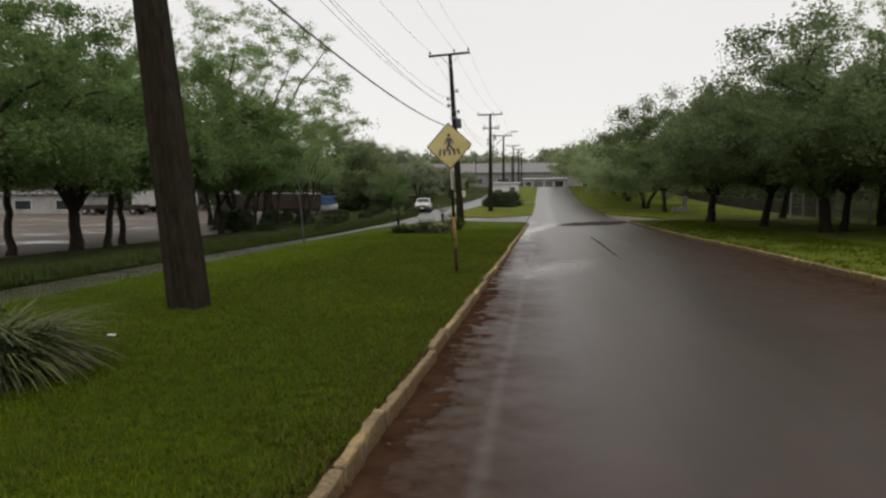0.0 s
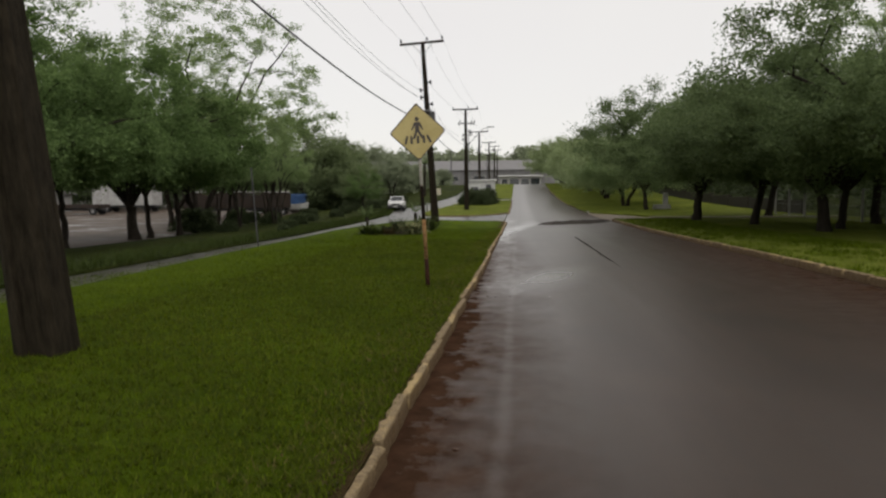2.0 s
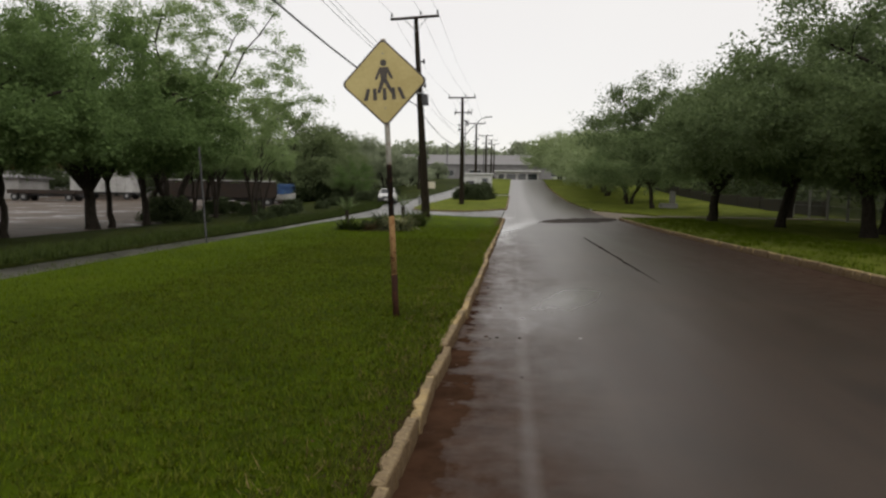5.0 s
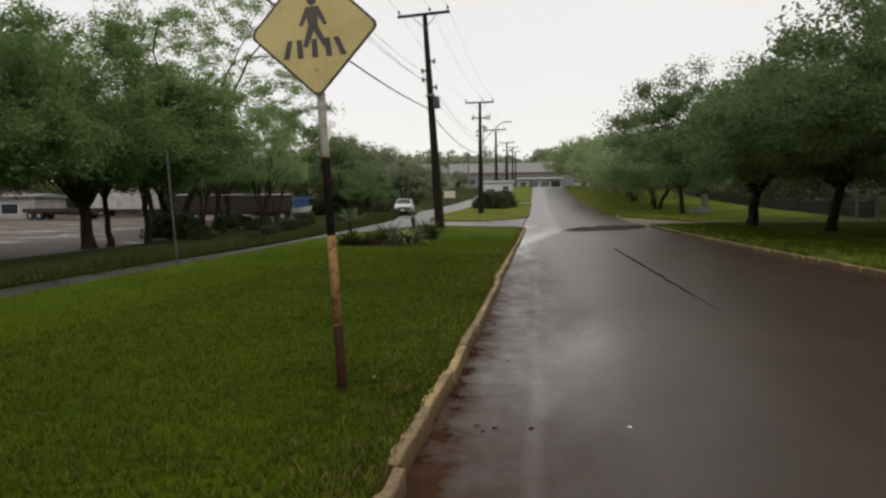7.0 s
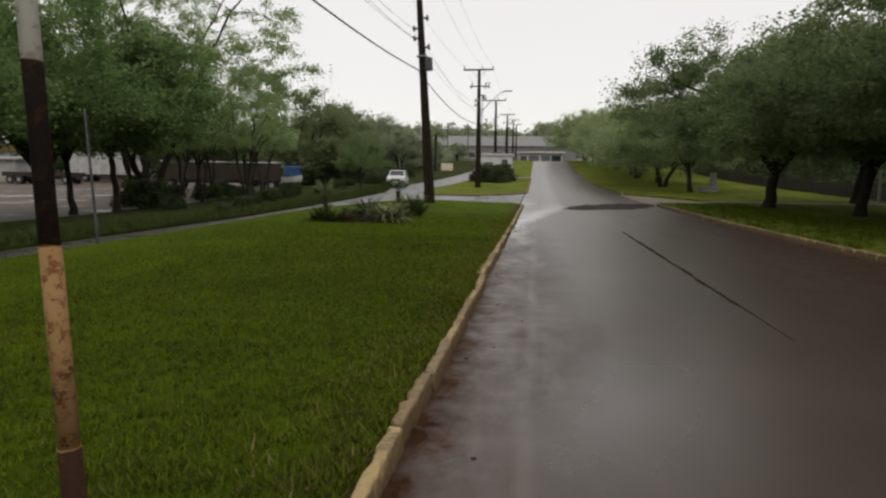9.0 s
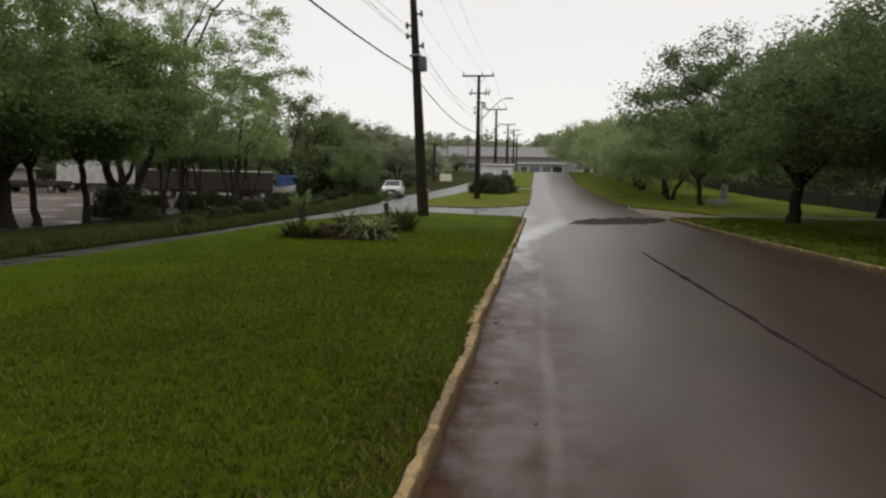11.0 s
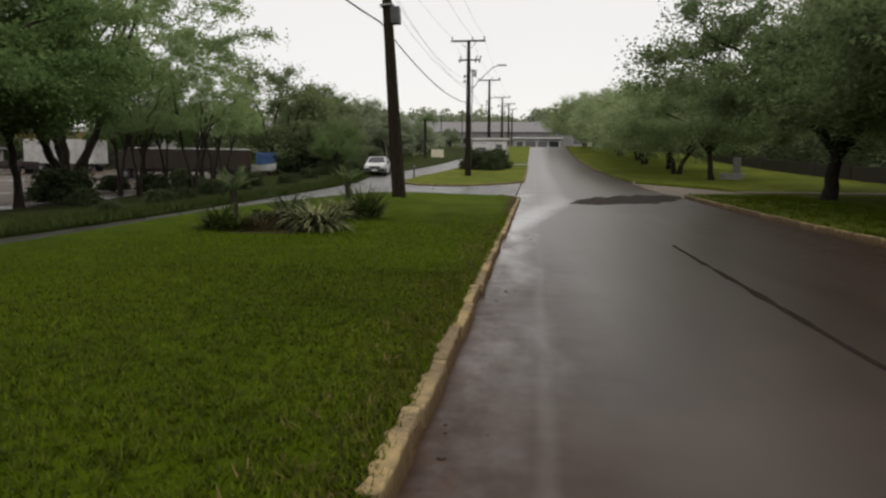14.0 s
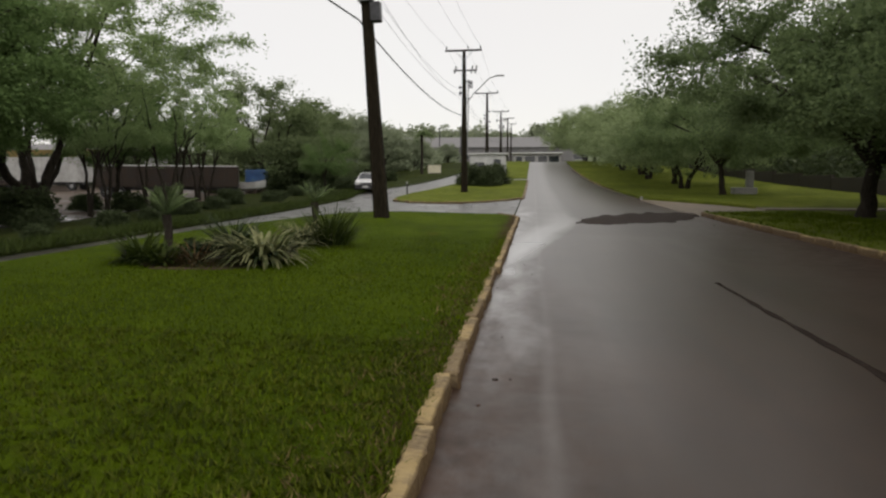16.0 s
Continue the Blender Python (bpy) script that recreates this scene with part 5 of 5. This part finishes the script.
def mesh_fence(y0, y1, x, tall):
    top = thing("wire_fence", pose(0, 0, 0), "pale wire mesh fence with concrete posts", "fence")
    for y in np.arange(y0, y1 + 0.1, 2.6):
        part("post", boxed(x - 0.06, x + 0.06, y - 0.06, y + 0.06, h(y) - 0.1, h(y) + tall, 0.01), GREYWALL, top)
    for z in (0.15, 0.95, tall - 0.1):
        part("rail_wire", rodded((x, y0, h(y0) + z), (x, y1, h(y1) + z), 0.012, 0.012, 5), METAL, top)
    bm = bmesh.new()
    for y in np.arange(y0, y1 - 1.7, 0.3):
        for d in (-1, 1):
            a, b = (y, y + 1.7) if d > 0 else (y + 1.7, y)
            rod(bm, (x, a, h(a) + 0.15), (x, b, h(b) + tall - 0.1), 0.004, 0.004, 3)
    part("wire_mesh", bm, METAL, top)


mesh_fence(30, 56, 18.8, 2.0)
plinth = thing("stone_plinth", plant(None, 12.9, 67.6, 10, 1.0, 0.1), "weathered grey stone plinth beside a tree", "plinth")
part("base", boxed(-0.75, 0.75, -0.3, 0.3, -0.1, 0.45, 0.06), GREYWALL, plinth)
part("slab", boxed(0.1, 0.6, -0.14, 0.14, 0.45, 1.5, 0.09), GREYWALL, plinth)

# ---- road paint, bollard and kerb marker ----
strip("paint_dash", [54.2, 54.5], lambda y: -5.9, lambda y: -4.6, 0.04, WHITE, "worn white paint dash on the side lane", "road marking", across=4)
bollard = thing("bollard", plant(None, -8.7, 66.0, 0, 1.0, 0.1), "short dark bollard at the lane edge", "bollard")
part("post", rodded((0, 0, -0.1), (0, 0, 0.72), 0.06, 0.05, 10), DARKMETAL, bollard)
part("cap", rodded((0, 0, 0.72), (0, 0, 0.78), 0.065, 0.03, 10), WHITE, bollard)
marker = thing("kerb_marker", plant(None, 5.7, 62.1, 0, 1.0, 0.0), "small white-painted stone at the kerb end", "marker stone")
bm = boxed(-0.07, 0.07, -0.07, 0.07, -0.05, 0.2, 0.03)
part("stone", bm, GREYWALL, marker)

# ---- small litter ----
def litter(x, y, z, size, turn, material, label, category):
    top = thing(category.replace(" ", "_"), pose(x, y, z, 0, 0, turn), label, category)
    bm = bmesh.new()
    bmesh.ops.create_icosphere(bm, subdivisions=1, radius=size)
    for q in bm.verts:
        q.co = Vector((q.co.x * 1.4, q.co.y * 0.9, q.co.z * 0.35)) * (1 + 0.35 * noise.noise(q.co * 40 + Vector((x, y, 0))))
    part("piece", bm, material, top)


litter(-4.35, 6.35, 0.15, 0.035, 20, LITTER, "crumpled scrap of white paper on the lawn", "paper scrap")
litter(-1.55, 13.9, 0.13, 0.011, 70, LITTER, "small white paper scrap on the grass", "paper scrap")
litter(0.25, 13.3, 0.005, 0.016, 50, LITTER, "tiny white scrap on the asphalt", "paper scrap")
rng = random.Random(5)
for i in range(16):
    y = rng.uniform(14, 46)
    litter(5.6 - abs(rng.gauss(0, 0.35)), y, h(y) + 0.004, rng.uniform(0.012, 0.03), rng.uniform(0, 360), rng.choice((EARTH, EARTH, MOUND)), "small wet clod of earth near the tree verge kerb", "clod")
for i in range(34):
    y = rng.uniform(2, 34)
    litter(-0.93 + abs(rng.gauss(0, 0.30)), y, 0.004, rng.uniform(0.006, 0.02), rng.uniform(0, 360), rng.choice((EARTH, MOUND, MOUND, BROWN)), "small wet clod of earth on the asphalt", "clod")

# ---- grass blades on the lawn nearest the road ----
def blades(name, seed, n, xa, xb, ya, yb, tall, label, edge=0.0):
    g = np.random.default_rng(seed)
    x, y = xb - (xb - xa) * g.uniform(0, 1, n) ** 1.2 * (0.75 + 0.5 * g.uniform(0, 1, n)), ya + (yb - ya) * g.beta(1.0, 1.5, n)
    if edge:
        x = xb - np.abs(g.normal(0, edge, n))
    x = x + np.array([kerb_x(v) for v in y]) + 0.94
    z = 0.092 + np.array([relief(u, v) for u, v in zip(x, y)])
    a = g.uniform(0, 6.28, n)
    L = tall * g.uniform(0.5, 1.5, n)
    tilt = g.uniform(0.4, 1.35, n)
    p = np.stack((x, y, z), 1)
    tip = p + np.stack((np.cos(a) * np.sin(tilt) * L, np.sin(a) * np.sin(tilt) * L, np.cos(tilt) * L + 0.015), 1)
    w = np.stack((-np.sin(a), np.cos(a), np.zeros(n)), 1) * (0.0045 + 0.0022 * (y / 10))[:, None]
    q = np.stack((p + w, tip, p - w), axis=1)
    return tagged(tris(name, q.reshape(-1, 3), n, BLADE), label, "grass", kind="stuff")


blades("grass", 91, 230000, -7.2, -1.05, 1.5, 44.0, 0.042, "short mown grass blades of the lawn")
blades("edge_grass", 92, 8000, -1.6, -1.02, 1.0, 40.0, 0.06, "longer grass leaning over the kerb", 0.09)


def tufts(name, seed, count, xa, xb, ya, yb, per, tall, material, label):
    """Small uneven tufts that break the mown surface, thicker near the kerb."""
    g = np.random.default_rng(seed)
    cx, cy = xb - (xb - xa) * g.uniform(0, 1, count) ** 1.5, ya + (yb - ya) * g.uniform(0, 1, count) ** 1.2
    big = g.uniform(0.6, 1.5, count)
    x, y = np.repeat(cx, per) + g.normal(0, 0.022, count * per), np.repeat(cy, per) + g.normal(0, 0.022, count * per)
    x = np.minimum(x, xb) + np.array([kerb_x(v) for v in y]) + 0.93
    n = len(x)
    a, tilt = g.uniform(0, 6.28, n), g.uniform(0.85, 1.5, n)
    L = tall * g.uniform(0.5, 1.3, n) * np.repeat(big, per)
    p = np.stack((x, y, 0.096 + np.array([relief(u, v) for u, v in zip(x, y)])), 1)
    tip = p + np.stack((np.cos(a) * np.sin(tilt) * L, np.sin(a) * np.sin(tilt) * L, np.cos(tilt) * L + 0.02), 1)
    w = np.stack((-np.sin(a), np.cos(a), np.zeros(n)), 1) * (0.0035 + 0.00025 * y)[:, None]
    return tagged(tris(name, np.stack((p + w, tip, p - w), axis=1).reshape(-1, 3), n, material), label, "grass", kind="stuff")


tufts("lawn_tufts", 93, 26000, -5.5, -1.04, 2.0, 27.0, 7, 0.045, TUFT, "uneven green tufts in the mown lawn")
tufts("dry_straw", 94, 1100, -1.6, -1.04, 2.0, 34.0, 4, 0.06, STRAW, "dry straw-coloured grass among the lawn beside the kerb")


def dead_leaves(name, seed, n, label):
    """Small curled brown leaves lying on the bare strip behind the kerb."""
    g = np.random.default_rng(seed)
    y = g.uniform(2, 30, n)
    x = np.array([kerb_x(v) - 0.09 - 0.035 * (v > 21) for v in y]) - np.abs(g.normal(0, 0.14, n))
    p = np.stack((x, y, 0.112 + g.uniform(0, 0.02, n) + np.array([relief(u, v) for u, v in zip(x, y)])), 1)
    a, size = g.uniform(0, 6.28, n), g.uniform(0.006, 0.016, n)
    u = np.stack((np.cos(a), np.sin(a), g.normal(0, 0.3, n)), 1) * size[:, None]
    v = np.stack((-np.sin(a), np.cos(a), g.normal(0, 0.3, n)), 1) * size[:, None] * 0.55
    return tagged(quads(name, np.stack((p - u, p - v, p + u, p + v), axis=1).reshape(-1, 3), n, DRY), label, "leaves", kind="stuff")


dead_leaves("dead_leaves", 97, 3200, "brown dead leaves on the bare soil behind the kerb")


def weeds(name, seed, n, edge, ya, yb, width, tall, lift, label, material, keep=None):
    """Ragged tufts along a line edge(y)."""
    g = np.random.default_rng(seed)
    y = g.uniform(ya, yb, n // 14)
    x = np.array([edge(v) for v in y]) - np.abs(g.normal(0, width, len(y)))
    x, y = np.repeat(x, 14) + g.normal(0, 0.07, len(y) * 14), np.repeat(y, 14) + g.normal(0, 0.07, len(y) * 14)
    x = x if keep is None else np.maximum(x, np.array([keep(v) for v in y]))
    m = len(x)
    z = np.array([land(u, v) for u, v in zip(x, y)]) + lift
    a, tilt, L = g.uniform(0, 6.28, m), g.uniform(0.1, 0.9, m), tall * g.uniform(0.4, 1.5, m)
    p = np.stack((x, y, z), 1)
    tip = p + np.stack((np.cos(a) * np.sin(tilt) * L, np.sin(a) * np.sin(tilt) * L, np.cos(tilt) * L), 1)
    w = np.stack((-np.sin(a), np.cos(a), np.zeros(m)), 1) * 0.012
    return tagged(tris(name, np.stack((p + w, tip, p - w), axis=1).reshape(-1, 3), m, material), label, "weeds", kind="stuff")


weeds("verge_weeds", 95, 42000, lane_left, 8, 75, 1.2, 0.20, 0.09, "ragged dark weeds on the lane verge", WEED)
weeds("tree_verge_grass", 96, 42000, lambda y: right_edge(y) + 4.2, 8, 49, 2.2, 0.09, 0.13, "uneven grass on the tree verge", BLADE, lambda y: right_edge(y) + 0.08)
